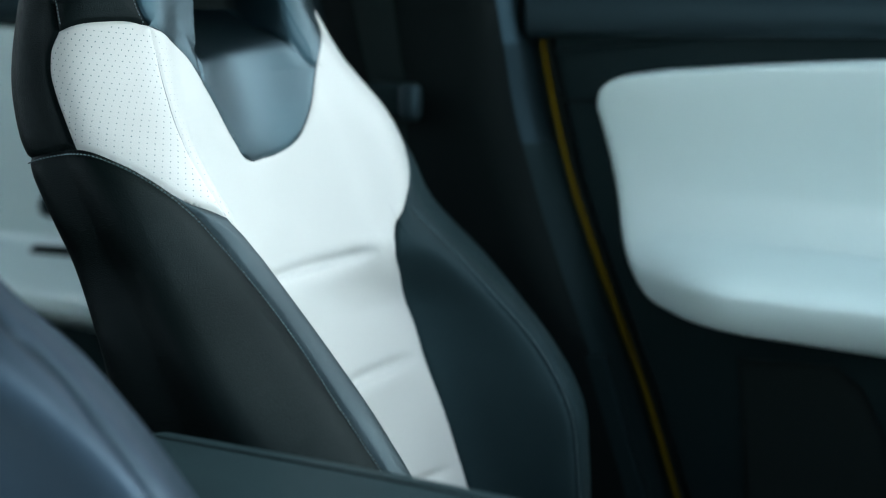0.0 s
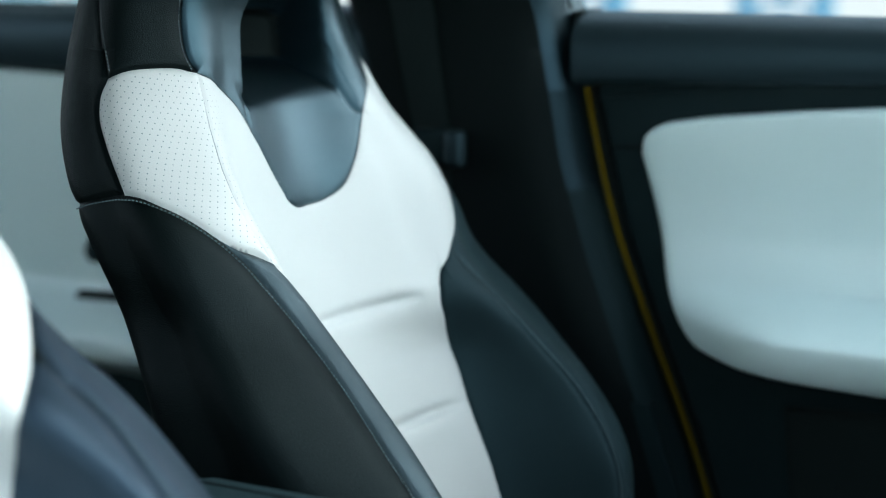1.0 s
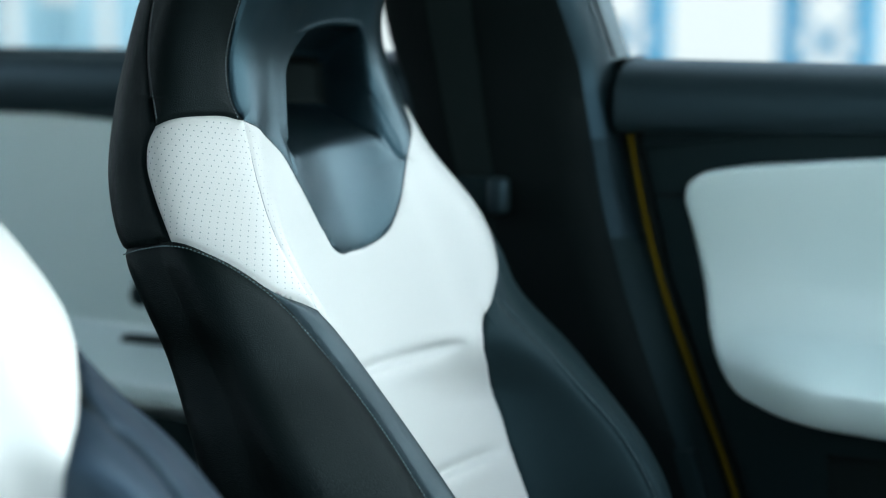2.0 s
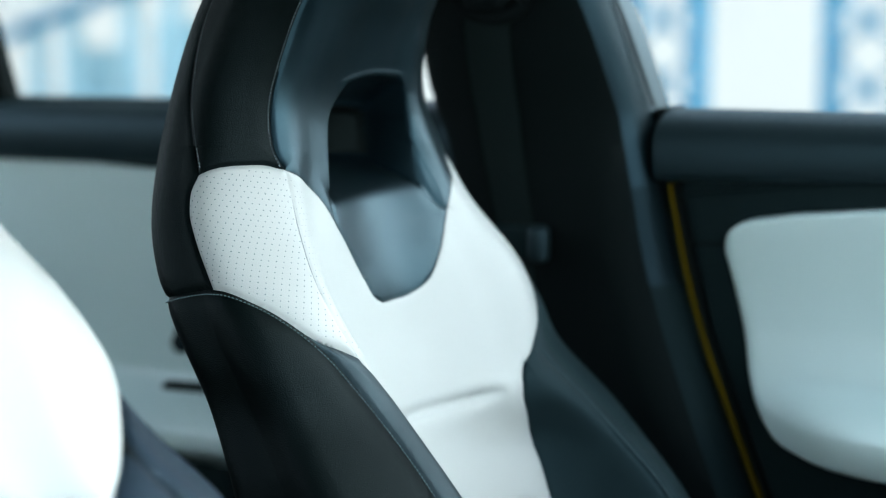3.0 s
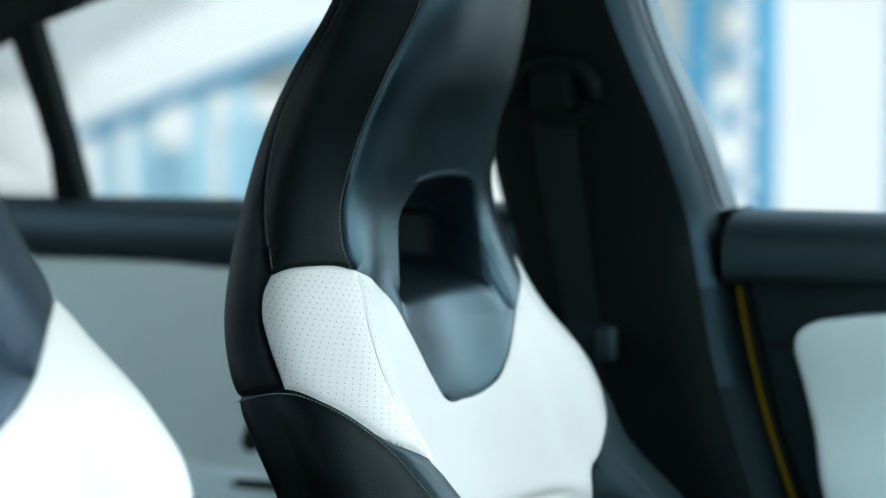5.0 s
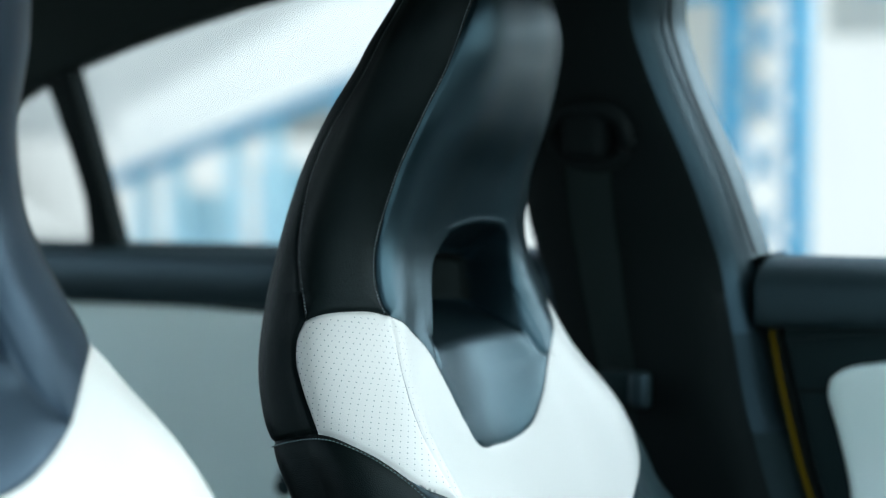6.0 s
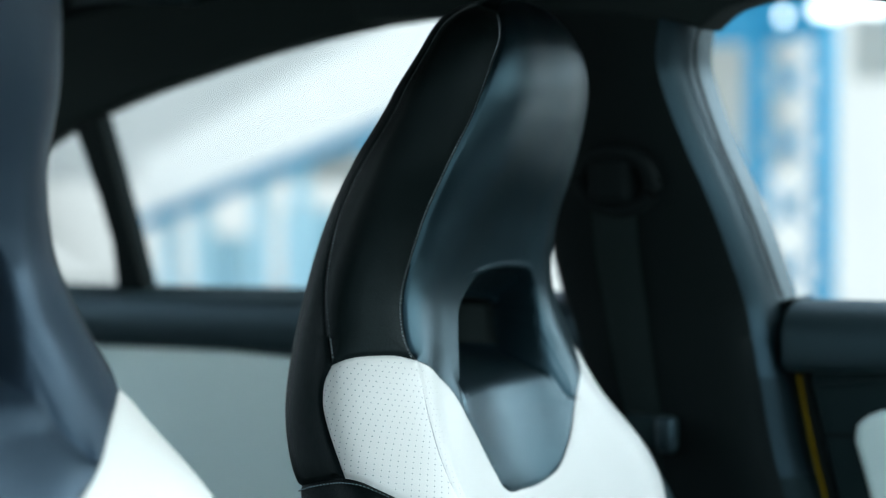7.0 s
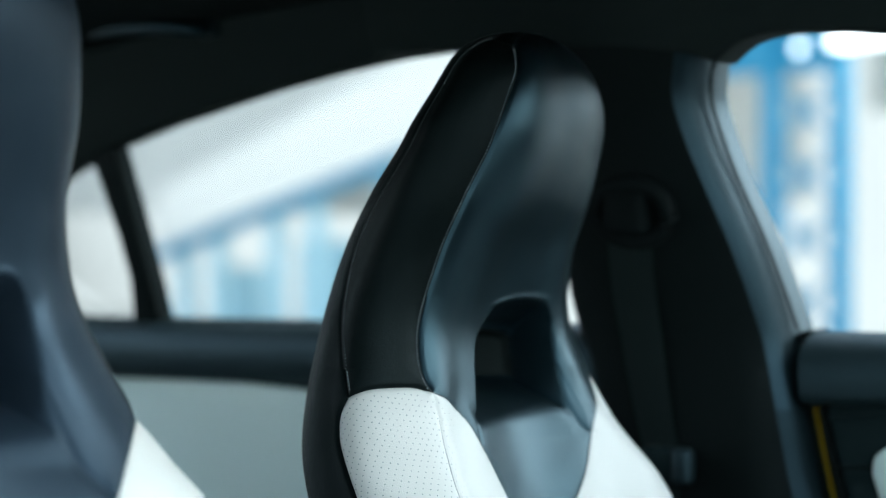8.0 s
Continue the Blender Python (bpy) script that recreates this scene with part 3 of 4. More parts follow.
def belt_pad(bm, x0, x1, z0, z1, n=24, drop=0.075, far_drop=None):
    """A padded rail along the window's foot, from x0 to x1, its top at z0 and z1."""
    rows = []
    for x in np.linspace(x0, x1, n):
        u = (x - x0) / (x1 - x0)
        zt = z0 + (z1 - z0) * u
        down = drop + ((far_drop or drop) - drop) * u
        y = wall_y(x, 0.9)
        prof = [(0.045, -0.002), (0.02, 0.0), (0.0, -0.003), (-0.018, -0.010), (-0.030, -0.020), (-0.036, -0.034), (-0.036, -0.05), (-0.034, -down + 0.012), (-0.029, -down + 0.003),
                (-0.022, -down), (0.03, -down)]
        rows.append([(x, y + a, zt + b) for a, b in prof])
    vs = loft(bm, rows, True)
    bm.faces.new(vs[0])
    bm.faces.new(vs[-1][::-1])
    bmesh.ops.recalc_face_normals(bm, faces=bm.faces)


def relief(bm, outline, y_of, nx=70, nz=46, skirt=0.02, edge=0.014, thick=0.01):
    """A moulded panel: a fine sheet over the outline in x and z, with depth from y_of and a rolled rim."""
    o = np.asarray(outline, float)
    c = np.array([o[:, 0].mean(), o[:, 1].mean()])
    rows = []
    d = o - c
    l = np.linalg.norm(d, axis=1, keepdims=True)
    rows.append([(x, max(y_of(x, z) + skirt, wall_y(x, z) - 0.001), z) for x, z in o])
    for k in range(7):
        a = k / 6 * math.pi / 2
        q = c + d * (1 - edge * (1 - math.cos(a)) / l)
        rows.append([(x, y_of(x, z) + thick * (1 - math.sin(a)), z) for x, z in q])
    for f in np.linspace(0.97, 0.02, 44):
        q = c + d * (1 - edge / l) * f
        rows.append([(x, y_of(x, z), z) for x, z in q])
    vs = loft(bm, rows, True)
    bm.faces.new(vs[-1])
    bmesh.ops.recalc_face_normals(bm, faces=bm.faces)


# The driver's door.
front_door = thing("door_1", (0, 0, 0), "closed front car door with a pale moulded panel", "car door", kind="structure")
flat("door_card", [(0.118, 0.935), (1.15, 0.945), (1.15, 0.22), (0.345, 0.22), (0.300, 0.34), (0.262, 0.451), (0.205, 0.587), (0.164, 0.69), (0.124, 0.846)], TRIM_PLASTIC, front_door, 0.06, -0.004, 0.006, "black grained plastic door card")
bm = bmesh.new()
belt_pad(bm, 0.103, 1.15, 0.9385, 0.948, 40, 0.083, 0.045)
smooth(part("belt_pad", bm, SOFT_PAD, front_door, "soft black padding along the window"), 50)
flat("pad_seam", [(0.13, 0.838), (0.45, 0.880), (1.15, 0.90), (1.15, 0.905), (0.45, 0.885), (0.13, 0.843)], TRIM_PLASTIC, front_door, 0.012, -0.016, 0.002)
flat("card_joint", [(0.136, 0.781), (0.186, 0.784), (0.186, 0.788), (0.136, 0.785)], RUBBER, front_door, 0.004, -0.0055)


def front_panel_y(x, z):
    arm = step(z, 0.46, 0.604) * (1 - step(z, 0.606, 0.644))
    return wall_y(x, z) - 0.032 - 0.100 * arm * step(x, 0.20, 0.40) + 0.018 * step(z, 0.62, 0.7) * (1 - step(z, 0.72, 0.85))


bm = bmesh.new()
FRONT_INSET = [(0.184, 0.780), (0.188, 0.800), (0.203, 0.813), (0.24, 0.823), (0.32, 0.834), (0.5, 0.852), (0.8, 0.872), (0.98, 0.85), (1.02, 0.70), (0.95, 0.570),
               (0.75, 0.545), (0.52, 0.553), (0.38, 0.559), (0.30, 0.565), (0.262, 0.575), (0.243, 0.594), (0.228, 0.62), (0.211, 0.675), (0.195, 0.735), (0.184, 0.780)]
relief(bm, path_through(FRONT_INSET, 200)[:-1], front_panel_y)
smooth(part("inset_panel", bm, DOOR_PALE, front_door, "pale grey moulded armrest panel"), 60)
flat("map_pocket", [(0.36, 0.505), (0.47, 0.512), (0.505, 0.487), (0.53, 0.44), (0.56, 0.30), (0.38, 0.30)], LINER, front_door, 0.02, -0.018, 0.012)
bm = bmesh.new()
tube(bm, [(x, 0.408, z) for x, z in path_through([(0.113, 0.852), (0.124, 0.80), (0.154, 0.69), (0.195, 0.587), (0.252, 0.451), (0.291, 0.34), (0.33, 0.22)], 60)], 0.0033, 10)
smooth(part("edge_piping", bm, YELLOW, front_door, "thin yellow piping along the door edge"), 80)
flat("door_seal", [(0.086, 0.937), (0.102, 0.940), (0.120, 0.846), (0.160, 0.69), (0.201, 0.587), (0.258, 0.451), (0.297, 0.34), (0.342, 0.22), (0.30, 0.22), (0.27, 0.34), (0.235, 0.451), (0.18, 0.587), (0.14, 0.69), (0.105, 0.846)], RUBBER, front_door, 0.05, 0.0, 0.004)

# The rear door, behind the seat.
rear_door = thing("door_2", (0, 0, 0), "closed rear car door with a pale grey panel", "car door", kind="structure")
flat("door_card", [(-1.7, 0.905), (-0.13, 0.934), (-0.05, 0.22), (-1.7, 0.22)], TRIM_PLASTIC, rear_door, 0.06, -0.002, 0.006, "black grained plastic door card")
bm = bmesh.new()
belt_pad(bm, -1.7, -0.16, 0.900, 0.9375, 30, 0.088)
smooth(part("belt_pad", bm, SOFT_PAD, rear_door, "soft black padding along the window"), 50)


def rear_panel_y(x, z):
    arm = step(z, 0.42, 0.47) * (1 - step(z, 0.486, 0.548))
    return wall_y(x, z) - 0.012 - 0.085 * arm


bm = bmesh.new()
REAR_INSET = [(-1.45, 0.825), (-1.25, 0.840), (-1.04, 0.839), (-0.85, 0.836), (-0.67, 0.831), (-0.40, 0.826), (-0.33, 0.79), (-0.34, 0.60), (-0.38, 0.46), (-0.46, 0.425), (-0.6, 0.424), (-0.9, 0.425), (-1.3, 0.425), (-1.5, 0.5), (-1.5, 0.72), (-1.45, 0.825)]
relief(bm, path_through(REAR_INSET, 200)[:-1], rear_panel_y)
smooth(part("inset_panel", bm, DOOR_PALE, rear_door, "pale grey-green moulded door panel"), 60)
bm = bmesh.new()
tube(bm, path_through([(-0.603, 0.402, 0.612), (-0.606, 0.394, 0.606), (-0.609, 0.391, 0.598), (-0.612, 0.394, 0.590), (-0.614, 0.402, 0.584)], 12), [0.009, 0.011, 0.012, 0.013, 0.013, 0.013, 0.013, 0.013, 0.013, 0.012, 0.011, 0.009], 10)
smooth(part("door_pull", bm, TRIM_PLASTIC, rear_door, "small black plastic door pull"), 60)
flat("switch_slot", [(-0.64, 0.526), (-0.55, 0.530), (-0.55, 0.541), (-0.635, 0.537)], RUBBER, rear_door, 0.03, -0.034, 0.003)

# The centre pillar, the roof rail and the rear quarter.
pillar = thing("wall_pillar", (0, 0, 0), "black plastic centre pillar with a rounded front edge", "pillar", kind="structure")
PILLAR_ROWS = ((1.34, -0.24, 0.0), (1.29, -0.235, 0.028), (1.262, -0.232, 0.027), (1.246, -0.23, 0.022), (1.215, -0.23, 0.0145), (1.167, -0.228, 0.021), (1.124, -0.22, 0.033), (1.049, -0.213, 0.058), (0.939, -0.206, 0.085),
               (0.846, -0.18, 0.104), (0.768, -0.17, 0.120), (0.69, -0.16, 0.144), (0.588, -0.13, 0.182), (0.451, -0.06, 0.238), (0.34, 0.0, 0.276), (0.22, 0.05, 0.318))
t = np.array(PILLAR_ROWS)[::-1]
rows = []
for z in np.linspace(0.22, 1.34, 90):
    xr, xf = hermite(t[:, 0], t[:, 1:], np.array([z]))[0]
    y = wall_y(0, z)
    swell = 0.012 * step(z, 0.45, 0.62) * (1 - step(z, 0.75, 1.0))
    w = xf - xr
    prof = [(xf, 0.03), (xf - 0.001, 0.004), (xf - 0.004, -0.012), (xf - 0.008, -0.026), (xf - 0.014, -0.037), (xf - 0.024, -0.045), (xf - 0.042, -0.050 - swell), (xf - 0.070, -0.0515 - swell),
            (xf - 0.105, -0.051 - swell * 0.5), (xr + 0.10, -0.051), (xr + 0.05, -0.049), (xr + 0.02, -0.036), (xr + 0.004, -0.02), (xr, 0.03)]
    rows.append([(x, y + d, z) for x, d in prof])
low_rows, mid_rows, high_rows = rows[:42], rows[41:51], rows[50:]
# One pillar in dark, dull and satin copies, which place its highlight band.
for name, some, keep, mat, label in (("pillar_trim", rows, slice(5, 14), RUBBER, "pillar face, kept matt black in place of shade"), ("pillar_foot", low_rows, slice(0, 6), TRIM_PLASTIC, ""), ("pillar_shoulder", mid_rows, slice(0, 6), PILLAR_MID, ""),
                                     ("pillar_edge", high_rows, slice(0, 6), PILLAR_PLASTIC, "rounded edge of the pillar, made satin to carry its highlight")):
    bm = bmesh.new()
    strip = [r[keep] for r in some]
    vs = loft(bm, [r + [(x, y + 0.016, z) for x, y, z in r[::-1]] for r in strip], True)
    bm.faces.new(vs[0])
    bm.faces.new(vs[-1])
    bmesh.ops.recalc_face_normals(bm, faces=bm.faces)
    smooth(part(name, bm, mat, pillar, label), 60)
bm = bmesh.new()
tube(bm, [(x + 0.002, wall_y(x, z) - 0.002, z) for x, z in path_through([(0.30, 1.268), (0.126, 1.279), (0.078, 1.277), (0.048, 1.269), (0.025, 1.247), (0.016, 1.215), (0.022, 1.167), (0.033, 1.124), (0.058, 1.049), (0.086, 0.940)], 70)], 0.0024, 8)
smooth(part("window_seal", bm, RUBBER, pillar, "black rubber seal round the front window"), 80)
flat("sill_trim", [(0.02, 0.494), (0.214, 0.497), (0.30, 0.24), (0.08, 0.24)], TRIM_PLASTIC, pillar, 0.02, -0.0475, 0.003)
flat("quarter_bar", [(-1.03, 1.18), (-0.955, 1.195), (-0.958, 1.173), (-0.952, 1.10), (-0.946, 1.008), (-0.938, 0.915), (-0.994, 0.912), (-0.988, 0.982), (-0.992, 1.041), (-1.0, 1.092), (-1.010, 1.155)], RUBBER, pillar, 0.03, -0.006, 0.004, "black divider bar of the quarter window")
flat("roof_rail", [(-1.75, 0.95), (-1.35, 1.03), (-1.052, 1.143), (-0.96, 1.173), (-0.844, 1.202), (-0.73, 1.226), (-0.623, 1.247), (-0.522, 1.263), (-0.427, 1.275), (-0.336, 1.281), (-0.20, 1.283),
      (0.05, 1.280), (0.13, 1.280), (0.24, 1.272), (0.7, 1.20), (0.95, 1.08), (1.15, 0.95), (1.25, 0.95), (1.1, 1.2), (0.8, 1.36), (0.2, 1.44), (-0.6, 1.44), (-1.3, 1.33), (-1.75, 1.1)], LINER, pillar, 0.035, -0.012, 0.01, "dark cloth rail above the side windows")

flat("rail_cap", [(x, z) for x, z in path_through([(-0.42, 1.278), (-0.214, 1.2743), (-0.012, 1.2619), (0.017, 1.2567), (0.044, 1.2488), (0.055, 1.2446), (0.0635, 1.2500), (0.086, 1.2641), (0.1157, 1.2715), (0.1795, 1.2730), (0.2587, 1.2660), (0.40, 1.250)], 60)]
     + [(0.40, 1.36), (-0.42, 1.36)], LINER, pillar, 0.05, -0.056, 0.006, "cloth-covered rail end over the pillar")


def headliner(bm):
    """The arched ceiling cloth, a thick shell from rail to rail."""
    rows = []
    for x in np.linspace(-1.20, 0.48, 38):
        zt = float(hermite([-1.75, -1.3, -0.6, 0.0, 0.5, 0.8], [1.12, 1.27, 1.375, 1.385, 1.355, 1.31], np.array([x]))[0])
        row = []
        for y in np.linspace(-1.12, 0.36, 30):
            u = (y + 0.38) / 0.74
            row.append((x, y, zt + 0.02 - 0.07 * abs(u) ** 3.2))
        rows.append(row)
    loft(bm, rows)
    bmesh.ops.solidify(bm, geom=bm.faces[:], thickness=0.03)


bm = bmesh.new()
headliner(bm)
tagged(smooth(part("ceiling", bm, LINER), 50), "dark arched cloth headliner of the car", "headliner", kind="structure")

# The beam above the windscreen.
bm = bmesh.new()
rows = []
for y in np.linspace(-1.12, 0.36, 30):
    zt = 1.37 - 0.07 * abs((y + 0.38) / 0.74) ** 3.2
    rows.append([(0.54 + 0.05 * math.cos(a), y, zt + 0.018 * math.sin(a)) for a in np.linspace(0, 2 * math.pi, 12, endpoint=False)])
vs = loft(bm, rows, True)
bm.faces.new(vs[0])
bm.faces.new(vs[-1])
bmesh.ops.recalc_face_normals(bm, faces=bm.faces)
tagged(smooth(part("trim_header", bm, LINER), 50), "dark cloth beam above the windscreen", "roof beam", kind="structure")

# Window panes.
def pane(name, outline, label):
    bm = bmesh.new()
    plate(bm, outline, 0.004, 0.018)
    ob = part(name, bm, GLASS)
    ob.visible_shadow = False
    return tagged(ob, label, "window pane", kind="structure")


pane("window_1", [(0.0, 0.92), (1.1, 0.92), (0.9, 1.1), (0.6, 1.24), (0.24, 1.29), (0.0, 1.29)], "clear front side window of the car")
pane("window_2", [(-0.97, 0.90), (-0.2, 0.92), (-0.2, 1.29), (-0.5, 1.275), (-0.98, 1.18)], "clear rear side window of the car")
pane("window_3", [(-1.4, 0.90), (-0.985, 0.90), (-1.0, 1.165), (-1.3, 1.06)], "clear rear quarter window of the car")

# Seat belt on the pillar.
belt = thing("seat_belt", (-0.08, 0.34, 0.76), "black webbing seat belt hanging on the pillar", "seat belt")
B0 = Vector((-0.08, 0.34, 0.76))
bm = bmesh.new()
rows = []
for u in np.linspace(0, 1, 40):
    z = 1.075 - 0.72 * u
    xl = float(hermite([0.3, 0.757, 0.845, 0.953, 1.03, 1.09], [-0.03, -0.083, -0.103, -0.121, -0.119, -0.112], np.array([z]))[0])
    wid = 0.048 + 0.012 * step(z, 0.75, 1.0)
    y = wall_y(0, z) - 0.055 - 0.004 * math.sin(9 * u)
    rows.append([(xl + wid * k / 6, y - 0.0015 * math.sin(math.pi * k / 6), z) for k in range(7)])
loft(bm, [[Vector(p) - B0 for p in r] for r in rows])
bmesh.ops.solidify(bm, geom=bm.faces[:], thickness=0.0016)
smooth(part("webbing", bm, WEBBING, belt), 50)
bm = bmesh.new()
ring = [Vector((-0.076 + 0.050 * math.cos(a), wall_y(0, 1.075 + 0.035 * math.sin(a)) - 0.062, 1.078 + 0.034 * math.sin(a))) - B0 for a in np.linspace(0, 2 * math.pi, 28)]
tube(bm, ring, 0.011, 10)
smooth(part("guide_loop", bm, RUBBER, belt, "moulded black plastic belt guide"), 60)
bm = bmesh.new()
box(bm, Vector((-0.105, 0.292, 1.052)) - B0, Vector((-0.05, 0.345, 1.105)) - B0, 0.012, 3)
smooth(part("guide_cover", bm, RUBBER, belt), 40)
bm = bmesh.new()
box(bm, Vector((-0.083, 0.340, 0.757)) - B0, Vector((-0.018, 0.362, 0.800)) - B0, 0.008, 3)
smooth(part("tongue_grip", bm, TRIM_PLASTIC, belt, "black plastic belt tongue grip"), 40)
bm = bmesh.new()
box(bm, Vector((-0.036, 0.331, 0.757)) - B0, Vector((-0.010, 0.353, 0.802)) - B0, 0.009, 4)
smooth(part("belt_stop", bm, SOFT_PAD, belt), 40)

# Grab handle on the roof rail.
grab = thing("grab_handle", (-0.83, 0.25, 1.33), "black plastic grab handle on the roof rail", "grab handle")
bm = bmesh.new()
tube(bm, path_through([(-0.11, 0.05, 0.0), (-0.10, 0.0, 0.002), (-0.06, -0.012, 0.003), (0.0, -0.014, 0.003), (0.06, -0.012, 0.0), (0.10, 0.0, -0.003), (0.11, 0.05, -0.004)], 30), [0.010] * 30, 10)
smooth(part("grip", bm, PILLAR_PLASTIC, grab), 60)
for x in (-0.11, 0.11):
    bm = bmesh.new()
    box(bm, (x - 0.018, 0.02, -0.012), (x + 0.018, 0.06, 0.012), 0.005)
    part("mount", bm, TRIM_PLASTIC, grab)

# Console between the seats.
console = thing("center_console", (0.2, -0.38, 0.12), "dark padded armrest console between the seats", "console")
C0 = Vector((0.2, -0.38, 0.12))
bm = bmesh.new()
box(bm, Vector((-0.02, -0.455, 0.12)) - C0, Vector((1.0, -0.31, 0.548)) - C0, 0.012, 3)
smooth(part("console_body", bm, TRIM_PLASTIC, console), 40)
rows = []
for x in np.linspace(0.085, 0.62, 40):
    e = min(1.0, (x - 0.085) / 0.03)
    zt = 0.588 - 0.012 * (1 - e) ** 2 - 0.006 * step(x, 0.3, 0.6)
    rows.append([Vector((x, y, zt + d)) - C0 for y, d in ((-0.47, -0.05), (-0.472, -0.02), (-0.466, -0.006), (-0.45, 0.0), (-0.40, 0.004), (-0.345, 0.004), (-0.322, 0.0015), (-0.308, -0.005), (-0.301, -0.02), (-0.303, -0.05))])
bm = bmesh.new()
vs = loft(bm, rows, True)
bm.faces.new(vs[0])
bm.faces.new(vs[-1][::-1])
bmesh.ops.recalc_face_normals(bm, faces=bm.faces)
smooth(part("armrest_pad", bm, DARK_LEATHER, console, "dark grey leather armrest lid"), 50)
bm = bmesh.new()
tube(bm, [Vector((x, -0.343, 0.5915 - 0.006 * step(x, 0.3, 0.6))) - C0 for x in np.linspace(0.11, 0.62, 30)], 0.0018, 6)
smooth(part("lid_seam", bm, BLACK_LEATHER, console), 80)

# A glossy bead, added to give the lid's corner its glimmer.
bm = bmesh.new()
tube(bm, path_through([Vector(p) - C0 for p in ((0.088, -0.40, 0.577), (0.089, -0.345, 0.579), (0.096, -0.318, 0.577), (0.118, -0.306, 0.572), (0.16, -0.3015, 0.570))], 24), 0.0022, 8)
smooth(part("lid_edge", bm, PILLAR_PLASTIC, console, "glossy bead added for the glimmer on the armrest lid's edge"), 80)

# The rest of the cabin, outside the view: floor, dashboard, rear bench, near-side shell.
bm = bmesh.new()
box(bm, (-1.75, -1.2, 0.08), (1.5, 0.45, 0.12))
tagged(part("floor", bm, CARPET), "dark carpet floor of the car", "carpet", kind="structure")
bench = thing("rear_bench", (-1.0, -0.38, 0.12), "black leather rear bench seat", "rear bench")
bm = bmesh.new()
box(bm, (-0.35, -0.62, 0.0), (0.22, 0.66, 0.30), 0.05, 4)
smooth(part("bench_cushion", bm, BLACK_LEATHER, bench), 40)
bm = bmesh.new()
box(bm, (-0.62, -0.62, 0.0), (-0.35, 0.66, 0.72), 0.06, 4)
smooth(part("bench_back", bm, BLACK_LEATHER, bench), 40)
bm = bmesh.new()
box(bm, (1.15, -1.15, 0.12), (1.6, 0.45, 0.92), 0.08, 4)
tagged(smooth(part("dashboard", bm, TRIM_PLASTIC), 40), "black plastic dashboard under the windscreen", "dashboard")
# Unseen side, its sill and posts sized to block and pass light.
bm = bmesh.new()
box(bm, (-1.75, -1.22, 0.12), (-0.15, -1.16, 0.74), 0.01)
box(bm, (-1.40, -1.22, 0.744), (-1.15, -1.16, 1.36), 0.01)
box(bm, (-0.35, -1.18, 0.744), (-0.15, -1.08, 1.36), 0.01)
tagged(part("wall_near", bm, TRIM_PLASTIC), "unseen black inner side, cut to block and pass light", "car side", kind="structure")
bm = bmesh.new()
box(bm, (-1.85, -1.22, 0.12), (-1.75, 0.45, 0.90), 0.01)
tagged(part("wall_rear", bm, TRIM_PLASTIC), "black parcel shelf and rear wall", "car rear", kind="structure")

# ---- the hall outside ----
bm = bmesh.new()
box(bm, (-60, -60, -0.1), (60, 60, 0))
tagged(part("ground", bm, CONCRETE), "pale concrete hall floor", "floor", kind="structure")
# A sheet that glows by itself, in place of the daylit distance outside.
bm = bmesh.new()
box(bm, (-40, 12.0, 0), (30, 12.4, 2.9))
tagged(part("backdrop", bm, DISTANCE), "glowing white sheet in place of the bright distance", "backdrop", kind="structure")
# Unseen wall, added to hold back low sky and bounce light into the car.
bm = bmesh.new()
box(bm, (-14, -7.3, 0), (14, -7.0, 4.2))
tagged(part("wall_bounce", bm, BOUNCE_GREY), "unseen pale wall added to bounce light and cut low sky", "wall", kind="structure")
truss = thing("truss_column", (-4.385, 10, 0), "blue steel lattice column of the hall", "steel column", "lattice columns")
for x in (-0.255, 0.255):
    for y in (-0.055, 0.055):
        bm = bmesh.new()
        box(bm, (x - 0.04, y - 0.04, 0), (x + 0.04, y + 0.04, 7.5), 0.006)
        part("chord", bm, BLUE_STEEL, truss)
for i in range(15):
    for q in (-1, 1):
        bm = bmesh.new()
        tube(bm, [(-0.22 * q, 0, 0.43 * i + 0.22), (0.22 * q, 0, 0.43 * i + 0.63)], 0.02, 6)
        part("lacing", bm, BLUE_STEEL, truss)
    bm = bmesh.new()
    box(bm, (-0.07, -0.04, 0.43 * i + 0.37), (0.07, -0.025, 0.43 * i + 0.48), 0.004)
    part("node_plate", bm, BLUE_STEEL, truss)
for z in (1.98, 3.4, 5.6):
    bm = bmesh.new()
    box(bm, (-0.72, -0.015, z), (0.215, 0.015, z + 0.42), 0.006)
    part("bracket", bm, BLUE_STEEL, truss)
copy_thing(truss, pose(-2.94, 10.0, 0))
for x0, x1, y, z1 in ((-5.7, -4.95, 11.2, 7.0), (-4.55, -3.2, 11.4, 7.0)):
    bm = bmesh.new()
    box(bm, (x0, y, 1.78 if x0 > -5 else 1.1), (x1, y + 0.1, z1), 0.01)
    tagged(part("wall_panel", bm, CONCRETE), "weathered pale grey cladding panel of the hall", "wall panel", kind="structure")
ramp = thing("ramp_girder", (-9.4, 10, 0), "sloping blue steel girder with a white slab above", "girder")
bm = bmesh.new()
tube(bm, [(-1.2, 0, 0.637), (5.2, 0, 2.55)], 0.055, 8)
part("girder", bm, BLUE_STEEL, ramp)
bm = bmesh.new()
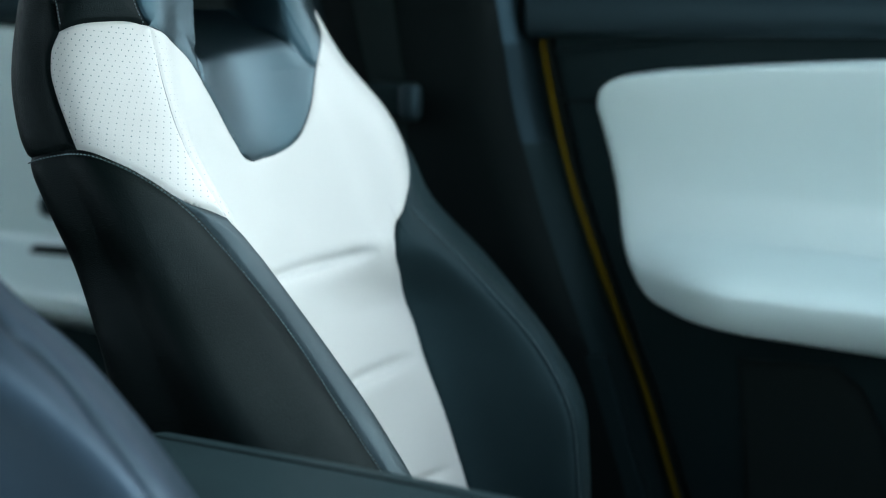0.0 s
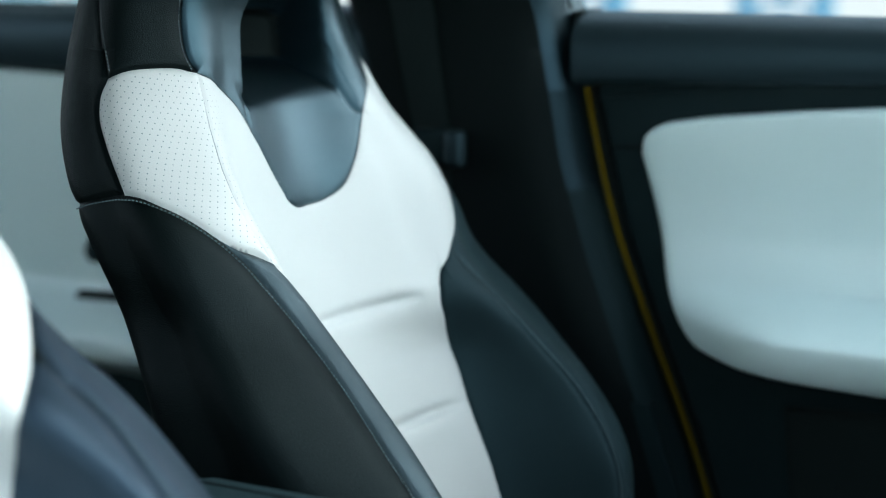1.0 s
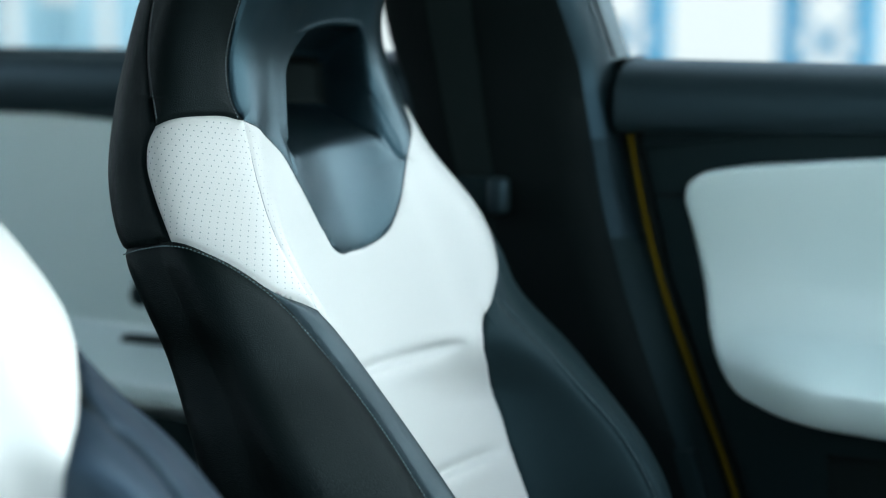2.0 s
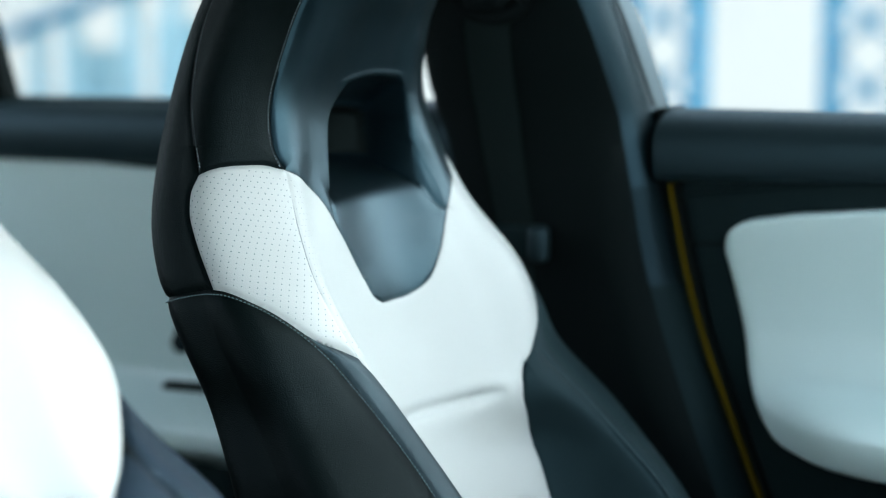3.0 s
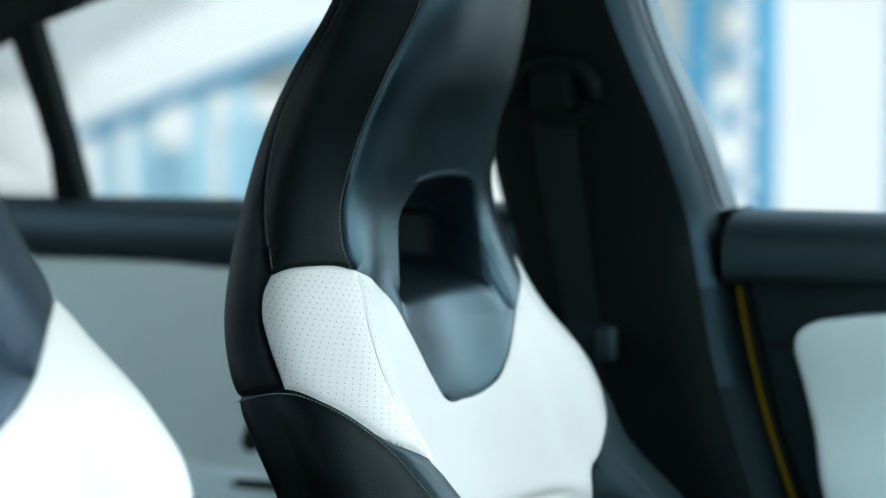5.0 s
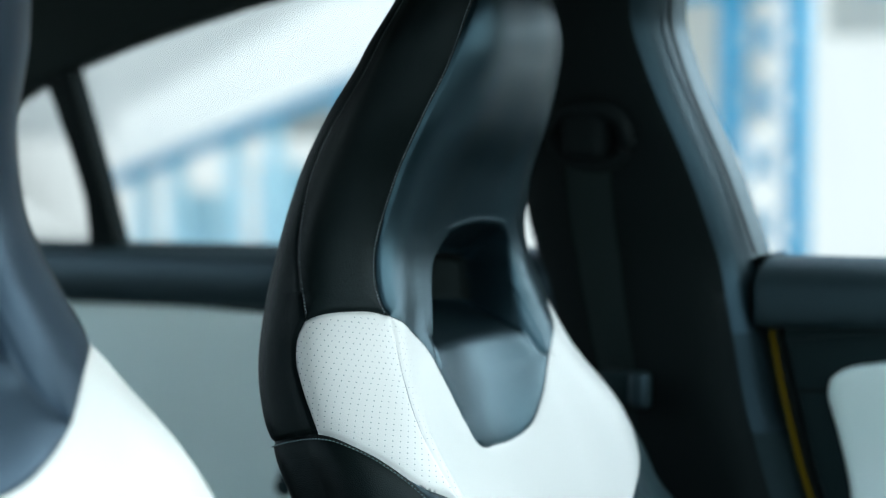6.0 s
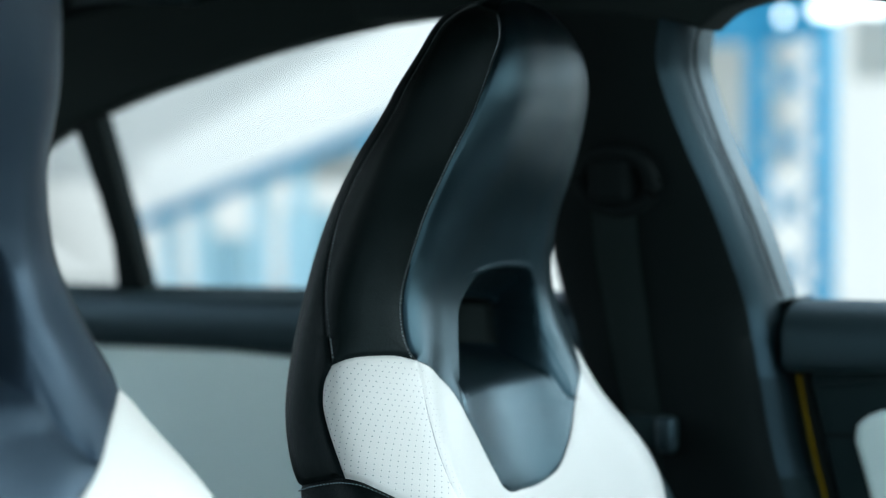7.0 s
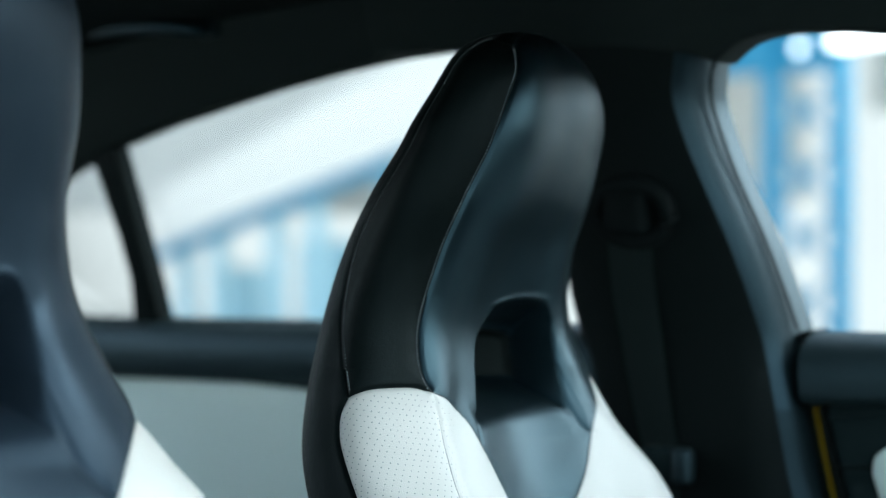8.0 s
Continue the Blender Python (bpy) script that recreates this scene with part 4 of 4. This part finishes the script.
pts = [(-1.2, 0.05, 0.737), (5.2, 0.05, 2.65), (5.2, 0.05, 3.69), (-1.2, 0.05, 1.22)]
va = [bm.verts.new(p) for p in pts]
vb = [bm.verts.new((x, y + 0.5, z)) for x, y, z in pts]
bm.faces.new(va)
bm.faces.new(vb[::-1])
for i in range(4):
    bm.faces.new((va[i], vb[i], vb[(i + 1) % 4], va[(i + 1) % 4]))
bmesh.ops.recalc_face_normals(bm, faces=bm.faces)
part("slab", bm, CLADDING, ramp)
for i, x in enumerate((-0.95, -0.55, 0.1, 0.55, 1.3, 2.0)):
    bm = bmesh.new()
    box(bm, (x - 0.06, 0.1, 0), (x + 0.06, 0.22, 0.28 + 0.299 * (x + 2.4)), 0.006)
    part("post", bm, PALE_BLUE, ramp)
for i, (x, w, h) in enumerate(((-0.7, 0.3, 0.45), (0.35, 0.3, 0.7), (1.0, 0.4, 0.5))):
    bm = bmesh.new()
    box(bm, (x - w, 0.5, 0), (x + w, 0.6, h + 0.1), 0.01)
    part("screen", bm, PALE_BLUE, ramp)
bm = bmesh.new()
box(bm, (-20, 11.0, 1.02), (-6.0, 11.6, 6.0))
tagged(part("canopy", bm, CONCRETE), "weathered concrete canopy edge", "canopy", kind="structure")
for x, z, r in ((-4.201, 2.103, 0.032), (-3.95, 2.135, 0.05), (-3.85, 2.123, 0.05), (-3.707, 2.142, 0.05), (-3.573, 2.133, 0.05)):
    lamp = thing("hall_lamp", (x, 9.5, z), "round white hall lamp, switched on", "lamp", "hall lamps")
    bm = bmesh.new()
    bmesh.ops.create_uvsphere(bm, u_segments=16, v_segments=10, radius=r)
    smooth(part("globe", bm, LAMP_GLOW, lamp))
    bm = bmesh.new()
    tube(bm, [(0, 0, r * 0.9), (0, 0, 5.0 - z)], 0.012, 6)
    part("rod", bm, BLUE_STEEL, lamp)
bm = bmesh.new()
box(bm, (-9, 9.4, 5.0), (2, 9.6, 5.25), 0.01)
tagged(part("lamp_beam", bm, BLUE_STEEL), "blue steel beam that carries the lamps", "beam", kind="structure")
